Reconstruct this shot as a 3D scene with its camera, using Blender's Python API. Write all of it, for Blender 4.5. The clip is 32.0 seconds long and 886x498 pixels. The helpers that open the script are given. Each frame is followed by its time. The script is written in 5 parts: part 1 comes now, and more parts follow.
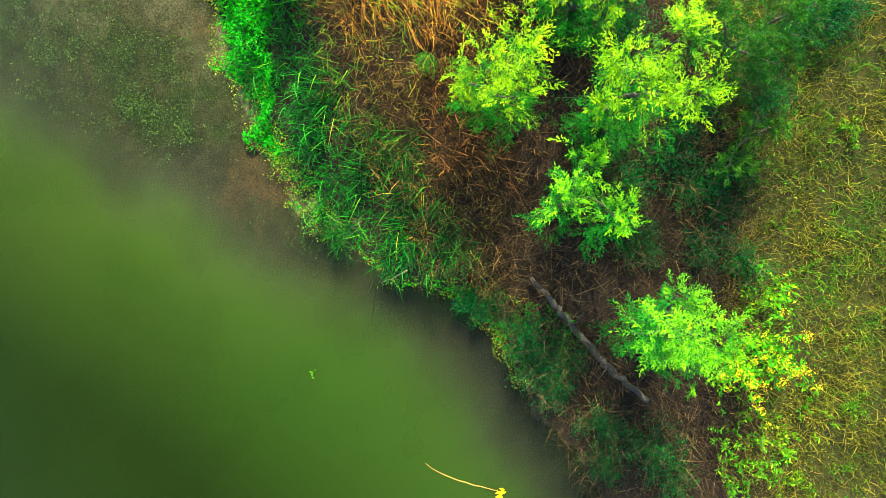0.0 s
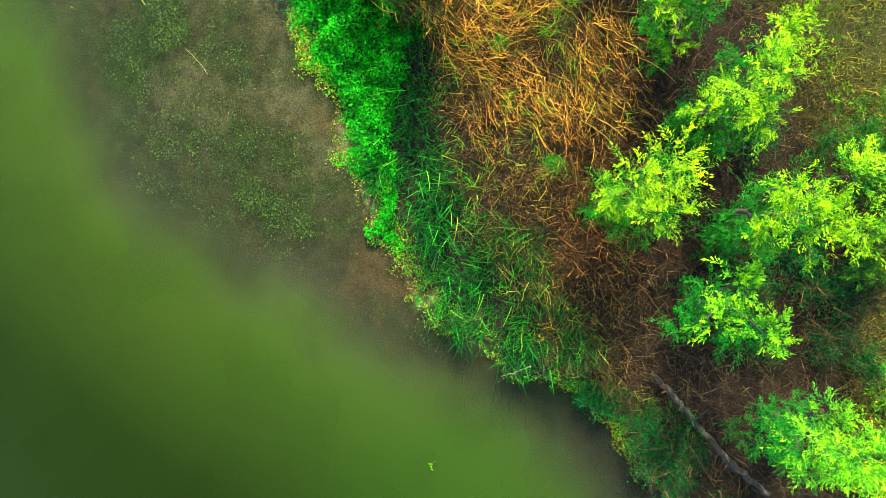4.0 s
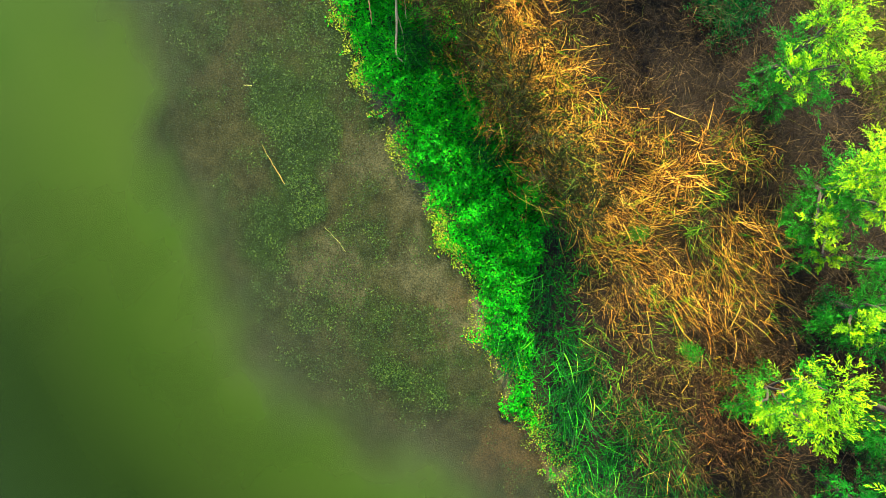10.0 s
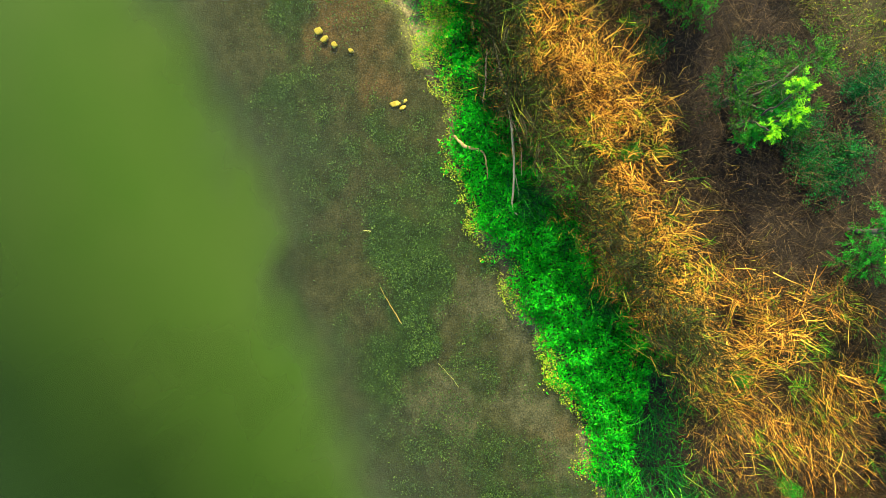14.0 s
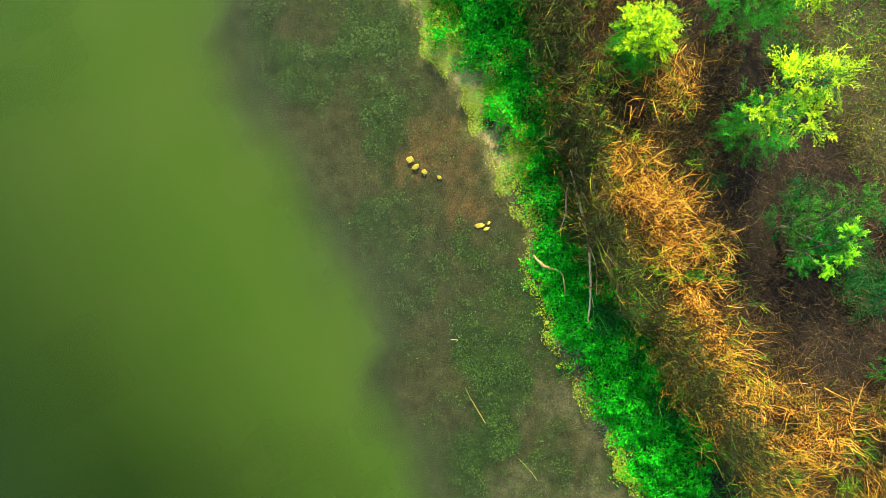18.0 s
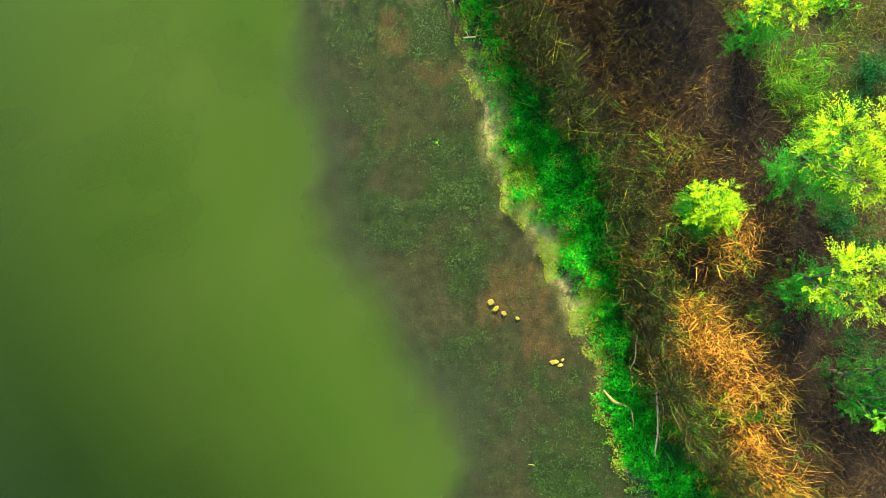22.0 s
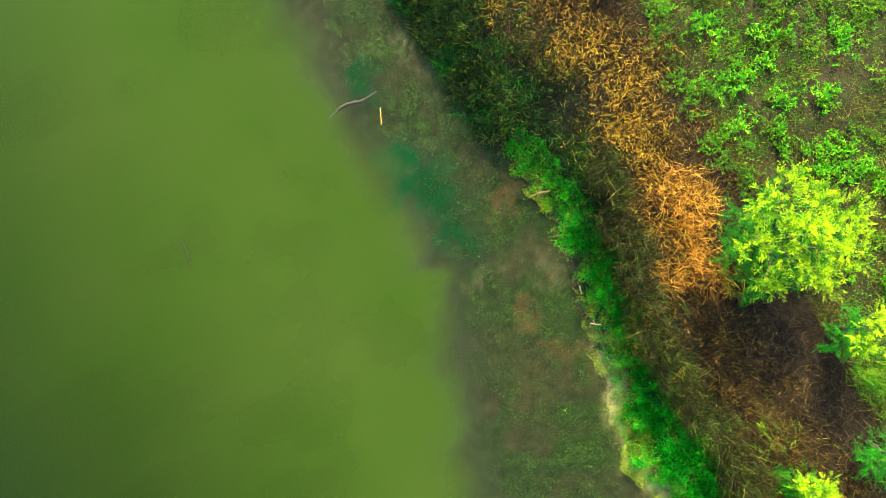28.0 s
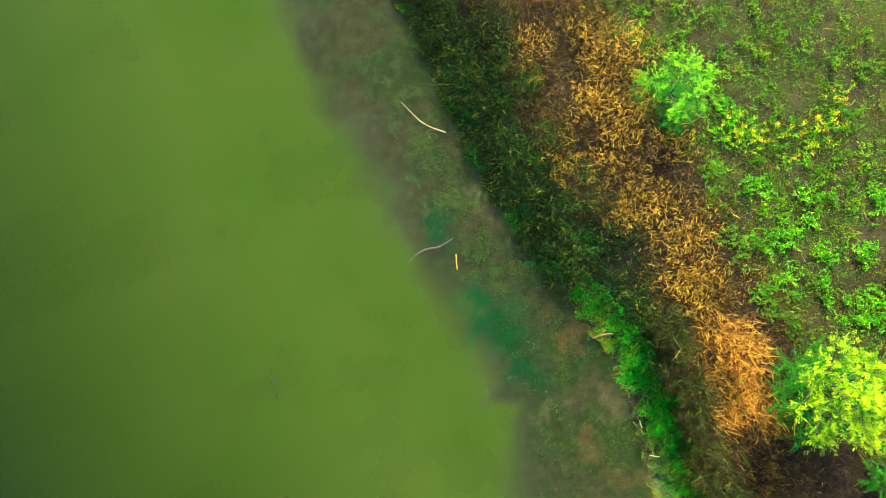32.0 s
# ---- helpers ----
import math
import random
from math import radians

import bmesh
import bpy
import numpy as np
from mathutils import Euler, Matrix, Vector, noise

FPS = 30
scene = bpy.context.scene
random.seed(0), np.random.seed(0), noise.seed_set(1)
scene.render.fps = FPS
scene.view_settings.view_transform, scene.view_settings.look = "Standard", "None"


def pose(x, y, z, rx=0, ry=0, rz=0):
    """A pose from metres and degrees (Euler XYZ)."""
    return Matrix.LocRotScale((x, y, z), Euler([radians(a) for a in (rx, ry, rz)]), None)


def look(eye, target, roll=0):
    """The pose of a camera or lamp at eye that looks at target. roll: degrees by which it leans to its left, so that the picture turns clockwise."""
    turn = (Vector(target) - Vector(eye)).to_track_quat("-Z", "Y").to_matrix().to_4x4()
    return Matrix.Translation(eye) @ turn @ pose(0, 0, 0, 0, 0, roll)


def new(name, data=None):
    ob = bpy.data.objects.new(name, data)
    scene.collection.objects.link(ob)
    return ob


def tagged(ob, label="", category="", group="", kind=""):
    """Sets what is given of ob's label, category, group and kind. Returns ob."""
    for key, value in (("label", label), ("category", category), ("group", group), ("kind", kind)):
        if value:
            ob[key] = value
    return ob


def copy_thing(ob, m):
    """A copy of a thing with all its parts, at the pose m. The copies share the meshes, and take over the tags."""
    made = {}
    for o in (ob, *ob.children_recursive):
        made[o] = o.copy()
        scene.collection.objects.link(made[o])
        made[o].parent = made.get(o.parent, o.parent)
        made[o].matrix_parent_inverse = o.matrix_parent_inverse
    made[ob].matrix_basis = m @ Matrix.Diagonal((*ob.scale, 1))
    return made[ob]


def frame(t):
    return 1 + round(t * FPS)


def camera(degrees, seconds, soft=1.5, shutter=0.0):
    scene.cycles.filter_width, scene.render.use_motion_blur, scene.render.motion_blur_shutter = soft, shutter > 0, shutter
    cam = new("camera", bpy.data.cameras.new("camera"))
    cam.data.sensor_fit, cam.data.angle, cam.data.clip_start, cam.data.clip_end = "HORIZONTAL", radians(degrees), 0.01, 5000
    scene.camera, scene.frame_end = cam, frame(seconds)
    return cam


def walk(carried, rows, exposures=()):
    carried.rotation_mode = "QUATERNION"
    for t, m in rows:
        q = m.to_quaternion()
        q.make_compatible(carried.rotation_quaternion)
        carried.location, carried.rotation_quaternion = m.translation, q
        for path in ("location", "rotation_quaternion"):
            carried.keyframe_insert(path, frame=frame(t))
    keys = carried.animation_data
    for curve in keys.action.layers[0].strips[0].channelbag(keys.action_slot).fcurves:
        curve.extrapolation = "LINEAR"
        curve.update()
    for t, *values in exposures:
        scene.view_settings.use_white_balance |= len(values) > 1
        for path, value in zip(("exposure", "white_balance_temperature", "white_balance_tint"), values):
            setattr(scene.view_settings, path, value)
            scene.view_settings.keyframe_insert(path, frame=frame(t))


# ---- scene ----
# The camera: a slow drone flight along a lake shore, looking straight down and rising.
cam = camera(68.0, 32.0, soft=0.8)
PATH = [
    (0, 10.729, -12.856, 14.349, -1.794, 1.471, 0.257),
    (0.5, 10.417, -12.729, 14.375, -1.672, 1.401, 0.258),
    (1, 10.090, -12.571, 14.400, -1.474, 1.369, 0.253),
    (1.5, 9.729, -12.390, 14.434, -1.338, 1.314, 0.247),
    (2, 9.312, -12.170, 14.456, -1.314, 1.270, 0.223),
    (2.5, 8.914, -11.928, 14.456, -1.272, 1.228, 0.171),
    (3, 8.567, -11.644, 14.471, -1.250, 1.102, 0.205),
    (3.5, 8.261, -11.302, 14.493, -1.201, 0.991, 0.237),
    (5.5, 7.421, -9.872, 14.441, -1.805, 2.231, 0.169),
    (6, 7.151, -9.568, 14.468, -1.678, 2.194, 0.140),
    (6.5, 6.899, -9.243, 14.458, -1.613, 2.022, 0.192),
    (7, 6.656, -8.945, 14.466, -1.553, 1.817, 0.286),
    (7.5, 6.420, -8.655, 14.476, -1.478, 1.703, 0.308),
    (8, 6.197, -8.384, 14.502, -1.471, 1.797, 0.312),
    (8.5, 6.010, -8.138, 14.546, -1.432, 1.914, 0.273),
    (9, 5.804, -7.849, 14.612, -1.440, 1.979, 0.214),
    (9.5, 5.563, -7.440, 14.682, -1.445, 2.094, 0.230),
    (10, 5.303, -6.983, 14.786, -1.433, 2.247, 0.232),
    (10.5, 5.004, -6.514, 14.914, -1.335, 2.291, 0.235),
    (11, 4.625, -6.066, 15.013, -1.264, 2.282, 0.174),
    (11.5, 4.224, -5.672, 15.142, -1.355, 2.137, 0.171),
    (12, 3.869, -5.243, 15.255, -1.386, 1.923, 0.159),
    (12.5, 3.520, -4.796, 15.361, -1.270, 1.851, 0.187),
    (13, 3.180, -4.381, 15.440, -1.072, 1.926, 0.238),
    (13.5, 2.879, -4.035, 15.553, -0.963, 1.868, 0.218),
    (15.5, 1.859, -3.321, 16.521, -1.050, 1.818, 0.289),
    (16, 1.512, -2.923, 16.718, -0.907, 1.622, 0.264),
    (16.5, 1.179, -2.466, 16.935, -0.751, 1.284, 0.218),
    (17, 0.863, -1.971, 17.146, -0.739, 1.061, 0.162),
    (17.5, 0.607, -1.474, 17.332, -0.786, 1.125, 0.134),
    (18, 0.422, -0.999, 17.530, -0.803, 1.444, 0.120),
    (18.5, 0.238, -0.517, 17.763, -0.821, 1.810, 0.115),
    (19, 0.000, -0.000, 17.999, -0.932, 2.016, -0.016),
    (19.5, -0.249, 0.527, 18.240, -1.135, 2.047, -0.041),
    (20, -0.491, 0.998, 18.457, -1.238, 2.011, -0.075),
    (20.5, -0.729, 1.450, 18.672, -1.291, 2.160, -0.074),
    (21, -0.943, 1.954, 18.926, -1.270, 2.471, -0.028),
    (21.5, -1.120, 2.520, 19.171, -1.231, 2.842, -0.038),
    (22, -1.261, 3.153, 19.402, -1.289, 3.124, -0.084),
    (22.5, -1.389, 3.890, 19.637, -1.260, 3.334, -0.100),
    (23, -1.523, 4.662, 19.879, -1.136, 3.486, -0.214),
    (23.5, -1.712, 5.441, 20.139, -0.905, 3.407, -0.194),
    (24, -1.990, 6.196, 20.412, -0.694, 3.288, -0.150),
    (24.5, -2.376, 6.849, 20.696, -0.705, 3.427, -0.217),
    (25, -2.814, 7.486, 20.964, -0.782, 3.464, -0.338),
    (25.5, -3.279, 8.137, 21.254, -0.944, 3.353, -0.255),
    (27.5, -5.391, 11.109, 22.135, -1.350, 2.265, -0.245),
    (28, -5.769, 11.857, 22.351, -1.297, 2.233, -0.104),
    (28.5, -6.079, 12.582, 22.557, -1.275, 2.064, -0.098),
    (29, -6.347, 13.264, 22.777, -1.293, 1.888, -0.084),
    (29.5, -6.622, 13.911, 23.011, -1.219, 1.813, -0.035),
    (30, -6.947, 14.497, 23.233, -1.090, 1.869, 0.057),
    (30.5, -7.341, 15.039, 23.514, -0.862, 1.930, 0.071),
    (31, -7.768, 15.541, 23.785, -0.658, 1.912, 0.045),
    (31.5, -8.193, 16.030, 24.019, -0.432, 1.724, 0.110),
    (32, -8.627, 16.487, 24.262, -0.345, 1.468, 0.182),
]
walk(cam, [(t, pose(x, y, z, rx, ry, rz)) for t, x, y, z, rx, ry, rz in PATH])

# World, sun and exposure.
SUN_AZ, SUN_EL = radians(5.0), radians(38.0)      # from +y towards +x, and above the horizon
sky_world = bpy.data.worlds.new("sky")
scene.world = sky_world
sky_world.use_nodes = True
nt = sky_world.node_tree
sky = nt.nodes.new("ShaderNodeTexSky")
sky.sky_type, sky.sun_disc = "NISHITA", False
sky.sun_elevation, sky.sun_rotation = SUN_EL, SUN_AZ
nt.links.new(sky.outputs[0], nt.nodes["Background"].inputs[0])
nt.nodes["Background"].inputs[1].default_value = 0.15
sun = new("sun", bpy.data.lights.new("sun", "SUN"))
sun.data.energy, sun.data.angle, sun.data.color = 4.3, radians(0.5), (1.0, 0.87, 0.58)
to_sun = Vector((math.sin(SUN_AZ) * math.cos(SUN_EL), math.cos(SUN_AZ) * math.cos(SUN_EL), math.sin(SUN_EL)))
sun.matrix_world = look(to_sun * 60, (0, 0, 0))
scene.view_settings.exposure = 2.28

# ---- materials ----


def base_material(name):
    m = bpy.data.materials.new(name)
    m.use_nodes = True
    t = m.node_tree
    t.nodes.clear()
    return m, t, t.nodes.new("ShaderNodeOutputMaterial")


def ramp(t, stops, factor):
    r = t.nodes.new("ShaderNodeValToRGB")
    els = r.color_ramp.elements
    while len(els) < len(stops):
        els.new(0.5)
    for e, (p, c) in zip(els, stops):
        e.position, e.color = p, (*c, 1)
    t.links.new(factor, r.inputs[0])
    return r.outputs[0]


def noise_tex(t, scale, detail=4.0, rough=0.6, vector=None):
    n = t.nodes.new("ShaderNodeTexNoise")
    n.inputs["Scale"].default_value, n.inputs["Detail"].default_value, n.inputs["Roughness"].default_value = scale, detail, rough
    if vector is None:
        vector = t.nodes.new("ShaderNodeNewGeometry").outputs["Position"]
    t.links.new(vector, n.inputs["Vector"])
    return n.outputs["Fac"]


def mixed(t, a, b, fac, mode="MIX"):
    n = t.nodes.new("ShaderNodeMix")
    n.data_type, n.blend_type = "RGBA", mode
    for sock, v in ((n.inputs[0], fac), (n.inputs[6], a), (n.inputs[7], b)):
        if isinstance(v, (int, float)):
            sock.default_value = v
        elif isinstance(v, tuple):
            sock.default_value = (*v, 1)
        else:
            t.links.new(v, sock)
    return n.outputs[2]


def maths(t, op, a, b=0.0):
    n = t.nodes.new("ShaderNodeMath")
    n.operation = op
    for sock, v in ((n.inputs[0], a), (n.inputs[1], b)):
        if isinstance(v, (int, float)):
            sock.default_value = v
        else:
            t.links.new(v, sock)
    return n.outputs[0]


def bump(t, height, strength, distance=0.02):
    b = t.nodes.new("ShaderNodeBump")
    b.inputs["Strength"].default_value, b.inputs["Distance"].default_value = strength, distance
    t.links.new(height, b.inputs["Height"])
    return b.outputs[0]


def foliage(name, stops, translucent=0.35, rough=0.5, per_object=0.25, patch=0.8, young=None, shine=0.06):
    """Leaves or blades: colour by leaf, by plant and by patches about a metre wide."""
    m, t, out = base_material(name)
    geo = t.nodes.new("ShaderNodeNewGeometry")
    info = t.nodes.new("ShaderNodeObjectInfo")
    own = maths(t, "MULTIPLY", geo.outputs["Random Per Island"], 1.0 - per_object)
    plant = maths(t, "MULTIPLY", info.outputs["Random"], per_object)
    col = ramp(t, stops, maths(t, "ADD", own, plant))
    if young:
        # young leaves towards the shoot tips; sunlit crown tops are painted in with them
        age_and_light = t.nodes.new("ShaderNodeAttribute")
        age_and_light.attribute_name = "young"
        col = mixed(t, col, ramp(t, young, maths(t, "ADD", own, plant)), age_and_light.outputs["Fac"])
    patchy = ramp(t, [(0.3, (0.62, 0.66, 0.62)), (0.7, (1.25, 1.18, 1.0))], noise_tex(t, patch, 3.0))
    col = mixed(t, col, patchy, 1.0, "MULTIPLY")
    grain = ramp(t, [(0.3, (0.8, 0.8, 0.8)), (0.7, (1.15, 1.15, 1.15))], noise_tex(t, 60.0, 2.0))
    col = mixed(t, col, grain, 1.0, "MULTIPLY")
    b = t.nodes.new("ShaderNodeBsdfPrincipled")
    b.inputs["Roughness"].default_value = rough
    b.inputs["Specular IOR Level"].default_value = shine
    t.links.new(col, b.inputs["Base Color"])
    tr = t.nodes.new("ShaderNodeBsdfTranslucent")
    t.links.new(col, tr.inputs[0])
    mx = t.nodes.new("ShaderNodeMixShader")
    mx.inputs[0].default_value = translucent
    t.links.new(b.outputs[0], mx.inputs[1])
    t.links.new(tr.outputs[0], mx.inputs[2])
    t.links.new(mx.outputs[0], out.inputs[0])
    return m


def solid(name, stops, scale, rough=0.8, relief=0.4, stretch=(1, 1, 1), fine=5.0):
    """Wood, bark, stone: two scales of noise in object space, with relief."""
    m, t, out = base_material(name)
    co = t.nodes.new("ShaderNodeTexCoord")
    mp = t.nodes.new("ShaderNodeMapping")
    mp.inputs["Scale"].default_value = stretch
    t.links.new(co.outputs["Object"], mp.inputs[0])
    big = noise_tex(t, scale, 5.0, 0.65, mp.outputs[0])
    small = noise_tex(t, scale * fine, 4.0, 0.7, mp.outputs[0])
    col = ramp(t, stops, maths(t, "ADD", maths(t, "MULTIPLY", big, 0.65), maths(t, "MULTIPLY", small, 0.35)))
    b = t.nodes.new("ShaderNodeBsdfPrincipled")
    b.inputs["Roughness"].default_value = rough
    t.links.new(col, b.inputs["Base Color"])
    t.links.new(bump(t, small, relief), b.inputs["Normal"])
    t.links.new(b.outputs[0], out.inputs[0])
    return m


# inner crown shade painted into the base stops, sunlight into the lime ones
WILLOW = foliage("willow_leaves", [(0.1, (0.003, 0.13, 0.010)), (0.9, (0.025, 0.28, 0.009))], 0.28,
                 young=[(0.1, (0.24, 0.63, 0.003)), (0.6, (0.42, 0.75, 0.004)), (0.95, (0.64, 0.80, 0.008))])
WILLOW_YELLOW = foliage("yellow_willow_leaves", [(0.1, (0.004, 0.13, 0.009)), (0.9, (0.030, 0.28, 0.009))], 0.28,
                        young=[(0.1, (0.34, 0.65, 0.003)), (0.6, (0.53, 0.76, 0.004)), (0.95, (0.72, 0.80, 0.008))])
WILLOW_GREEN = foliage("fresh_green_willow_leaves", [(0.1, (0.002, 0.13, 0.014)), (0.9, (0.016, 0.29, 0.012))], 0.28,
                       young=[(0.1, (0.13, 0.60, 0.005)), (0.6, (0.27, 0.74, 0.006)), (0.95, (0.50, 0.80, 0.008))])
# willow leaves darkened to carry the shade these trees stand in
WILLOW_SHADED = foliage("shaded_willow_leaves", [(0.1, (0.002, 0.05, 0.008)), (0.6, (0.006, 0.09, 0.008)), (0.95, (0.03, 0.14, 0.006))], 0.3,
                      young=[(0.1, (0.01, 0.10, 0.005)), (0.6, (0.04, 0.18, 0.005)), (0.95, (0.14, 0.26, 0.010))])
MARGIN = foliage("waterside_leaves", [(0.1, (0.001, 0.13, 0.005)), (0.7, (0.004, 0.36, 0.004)), (0.9, (0.03, 0.54, 0.005)), (0.98, (0.32, 0.66, 0.010))], 0.3, patch=1.8)
MARGIN_PALE = foliage("pale_waterside_leaves", [(0.1, (0.05, 0.24, 0.005)), (0.5, (0.22, 0.34, 0.010)), (0.95, (0.60, 0.52, 0.05))], 0.3)
SEDGE = foliage("green_reed_blades", [(0.1, (0.001, 0.022, 0.006)), (0.5, (0.003, 0.055, 0.010)), (0.76, (0.006, 0.15, 0.010)), (0.90, (0.03, 0.42, 0.012)), (0.985, (0.40, 0.40, 0.04))], 0.3, per_object=0.15)
LIVEREED = foliage("fresh_reed_blades", [(0.1, (0.01, 0.10, 0.006)), (0.5, (0.05, 0.26, 0.008)), (0.9, (0.30, 0.46, 0.012))], 0.3)
DRY = foliage("dry_reed_blades", [(0.05, (0.022, 0.013, 0.005)), (0.48, (0.055, 0.030, 0.010)), (0.60, (0.28, 0.11, 0.018)), (0.72, (0.84, 0.36, 0.035)), (0.88, (1.0, 0.57, 0.08)), (0.95, (0.28, 0.36, 0.01))], 0.25, 0.6, 0.10, 1.6)
BROWNREED = foliage("brown_reed_blades", [(0.05, (0.010, 0.007, 0.004)), (0.5, (0.034, 0.022, 0.011)), (0.72, (0.085, 0.052, 0.024)), (0.82, (0.24, 0.14, 0.045)), (0.91, (0.14, 0.18, 0.010)), (0.98, (0.70, 0.44, 0.07))], 0.2, 0.7, 0.10, 1.3)
OLIVEREED = foliage("olive_reed_blades", [(0.05, (0.008, 0.010, 0.004)), (0.5, (0.022, 0.024, 0.008)), (0.75, (0.040, 0.034, 0.010)), (0.88, (0.035, 0.11, 0.010)), (0.96, (0.22, 0.26, 0.02)), (0.99, (0.46, 0.32, 0.04))], 0.2, 0.6, 0.10)
RUSTREED = foliage("rusty_reed_blades", [(0.05, (0.012, 0.008, 0.005)), (0.55, (0.042, 0.022, 0.010)), (0.76, (0.13, 0.055, 0.018)), (0.92, (0.50, 0.22, 0.05)), (0.98, (0.75, 0.44, 0.11))], 0.25, 0.6, 0.10, 1.6)
REEDLEAF = foliage("withering_reed_leaves", [(0.05, (0.012, 0.014, 0.005)), (0.45, (0.04, 0.028, 0.008)), (0.65, (0.14, 0.08, 0.014)), (0.82, (0.50, 0.28, 0.03)), (0.9, (0.16, 0.22, 0.012)), (0.98, (0.60, 0.50, 0.05))], 0.3, 0.6, 0.2, 1.2)
# bank shade painted as near-black stops, sunlit flecks as the pale ones
SHADEREED = foliage("shaded_reed_leaves", [(0.05, (0.003, 0.007, 0.003)), (0.68, (0.007, 0.020, 0.006)), (0.82, (0.02, 0.08, 0.010)), (0.92, (0.10, 0.20, 0.02)), (0.975, (0.44, 0.42, 0.05))], 0.3, 0.6, 0.10, 1.2)
DULLDRY = foliage("withered_stems", [(0.05, (0.008, 0.006, 0.003)), (0.5, (0.040, 0.028, 0.014)), (0.72, (0.12, 0.08, 0.036)), (0.86, (0.30, 0.20, 0.09)), (0.96, (0.06, 0.12, 0.010)), (0.99, (0.55, 0.34, 0.06))], 0.15, 0.7)
GRASS = foliage("meadow_grass_blades", [(0.05, (0.015, 0.036, 0.003)), (0.35, (0.05, 0.09, 0.005)), (0.65, (0.13, 0.16, 0.008)), (0.86, (0.32, 0.28, 0.03)), (0.97, (0.44, 0.30, 0.10))], 0.3)
STRAWGRASS = foliage("straw_meadow_blades", [(0.05, (0.03, 0.032, 0.005)), (0.5, (0.12, 0.12, 0.015)), (0.85, (0.46, 0.38, 0.05)), (0.97, (0.62, 0.50, 0.12))], 0.3)
LUSHGRASS = foliage("lush_meadow_blades", [(0.05, (0.006, 0.05, 0.003)), (0.5, (0.025, 0.14, 0.004)), (0.85, (0.10, 0.27, 0.007)), (0.99, (0.36, 0.36, 0.03))], 0.3)
GRASSY_WEED = foliage("olive_weed_leaves", [(0.1, (0.015, 0.10, 0.004)), (0.6, (0.06, 0.20, 0.005)), (0.95, (0.22, 0.32, 0.010))], 0.3)
FORB = foliage("broad_weed_leaves", [(0.1, (0.015, 0.16, 0.004)), (0.6, (0.06, 0.34, 0.005)), (0.95, (0.34, 0.52, 0.008))], 0.3)
# dark teal leaf stops with the shade under the trees painted in
SHADEBUSH = foliage("shaded_shrub_leaves", [(0.1, (0.001, 0.05, 0.013)), (0.6, (0.002, 0.10, 0.018)), (0.95, (0.015, 0.17, 0.016))], 0.3)
YELLOW = foliage("yellow_flower_petals", [(0.1, (0.62, 0.44, 0.004)), (0.9, (0.85, 0.70, 0.02))], 0.3)
ALGAE = foliage("water_weed_leaves", [(0.1, (0.010, 0.035, 0.003)), (0.6, (0.030, 0.070, 0.006)), (0.82, (0.07, 0.12, 0.012)), (0.93, (0.20, 0.25, 0.03)), (0.99, (0.60, 0.60, 0.26))], 0.2, 0.5, shine=0.2)
BARK = solid("willow_bark", [(0.3, (0.018, 0.014, 0.010)), (0.7, (0.055, 0.042, 0.028))], 6.0, 0.9, 0.6, (1, 1, 0.3))
DEADWOOD = solid("weathered_wood", [(0.25, (0.12, 0.09, 0.045)), (0.5, (0.28, 0.22, 0.10)), (0.75, (0.50, 0.40, 0.19))], 5.0, 0.85, 0.5)
DRIFTWOOD = solid("brown_driftwood", [(0.25, (0.09, 0.05, 0.02)), (0.5, (0.24, 0.14, 0.045)), (0.75, (0.40, 0.26, 0.09))], 5.0, 0.85, 0.5)
BLACKWOOD = solid("sodden_black_wood", [(0.3, (0.003, 0.004, 0.002)), (0.7, (0.009, 0.010, 0.005))], 5.0, 0.95, 0.4)
DARKWOOD = solid("wet_dark_wood", [(0.3, (0.015, 0.014, 0.008)), (0.7, (0.05, 0.042, 0.022))], 5.0, 0.95, 0.5)
SUNKWOOD = solid("sodden_olive_wood", [(0.3, (0.010, 0.010, 0.004)), (0.7, (0.028, 0.026, 0.012))], 5.0, 0.8, 0.5)
STRAW = solid("straw_stick", [(0.3, (0.22, 0.11, 0.012)), (0.7, (0.36, 0.22, 0.02))], 8.0, 0.7, 0.3)
GOLDLEAF = foliage("golden_reed_leaves", [(0.05, (0.008, 0.007, 0.003)), (0.42, (0.03, 0.022, 0.006)), (0.50, (0.20, 0.10, 0.016)), (0.58, (0.66, 0.32, 0.03)), (0.76, (0.98, 0.64, 0.06)), (0.88, (0.30, 0.34, 0.02)), (0.97, (0.90, 0.74, 0.10))], 0.3, 0.6, 0.1, 1.4)
GREYLOG = solid("grey_log_bark", [(0.3, (0.018, 0.017, 0.012)), (0.7, (0.065, 0.060, 0.042))], 4.0, 0.9, 0.7)
YELLOWSTRAW = solid("yellow_straw", [(0.3, (0.13, 0.15, 0.012)), (0.7, (0.22, 0.22, 0.03))], 8.0, 0.7, 0.3)
STONE = solid("sunlit_stone", [(0.3, (0.26, 0.17, 0.012)), (0.7, (0.46, 0.34, 0.03))], 7.0, 0.85, 0.6)

# ---- plan: u runs along the shore, v away from the water ----
AX, AY = -0.45, 0.893


def xy(u, v):
    return AX * u + AY * v, AY * u - AX * v


def uv(x, y):
    return AX * x + AY * y, AY * x - AX * y


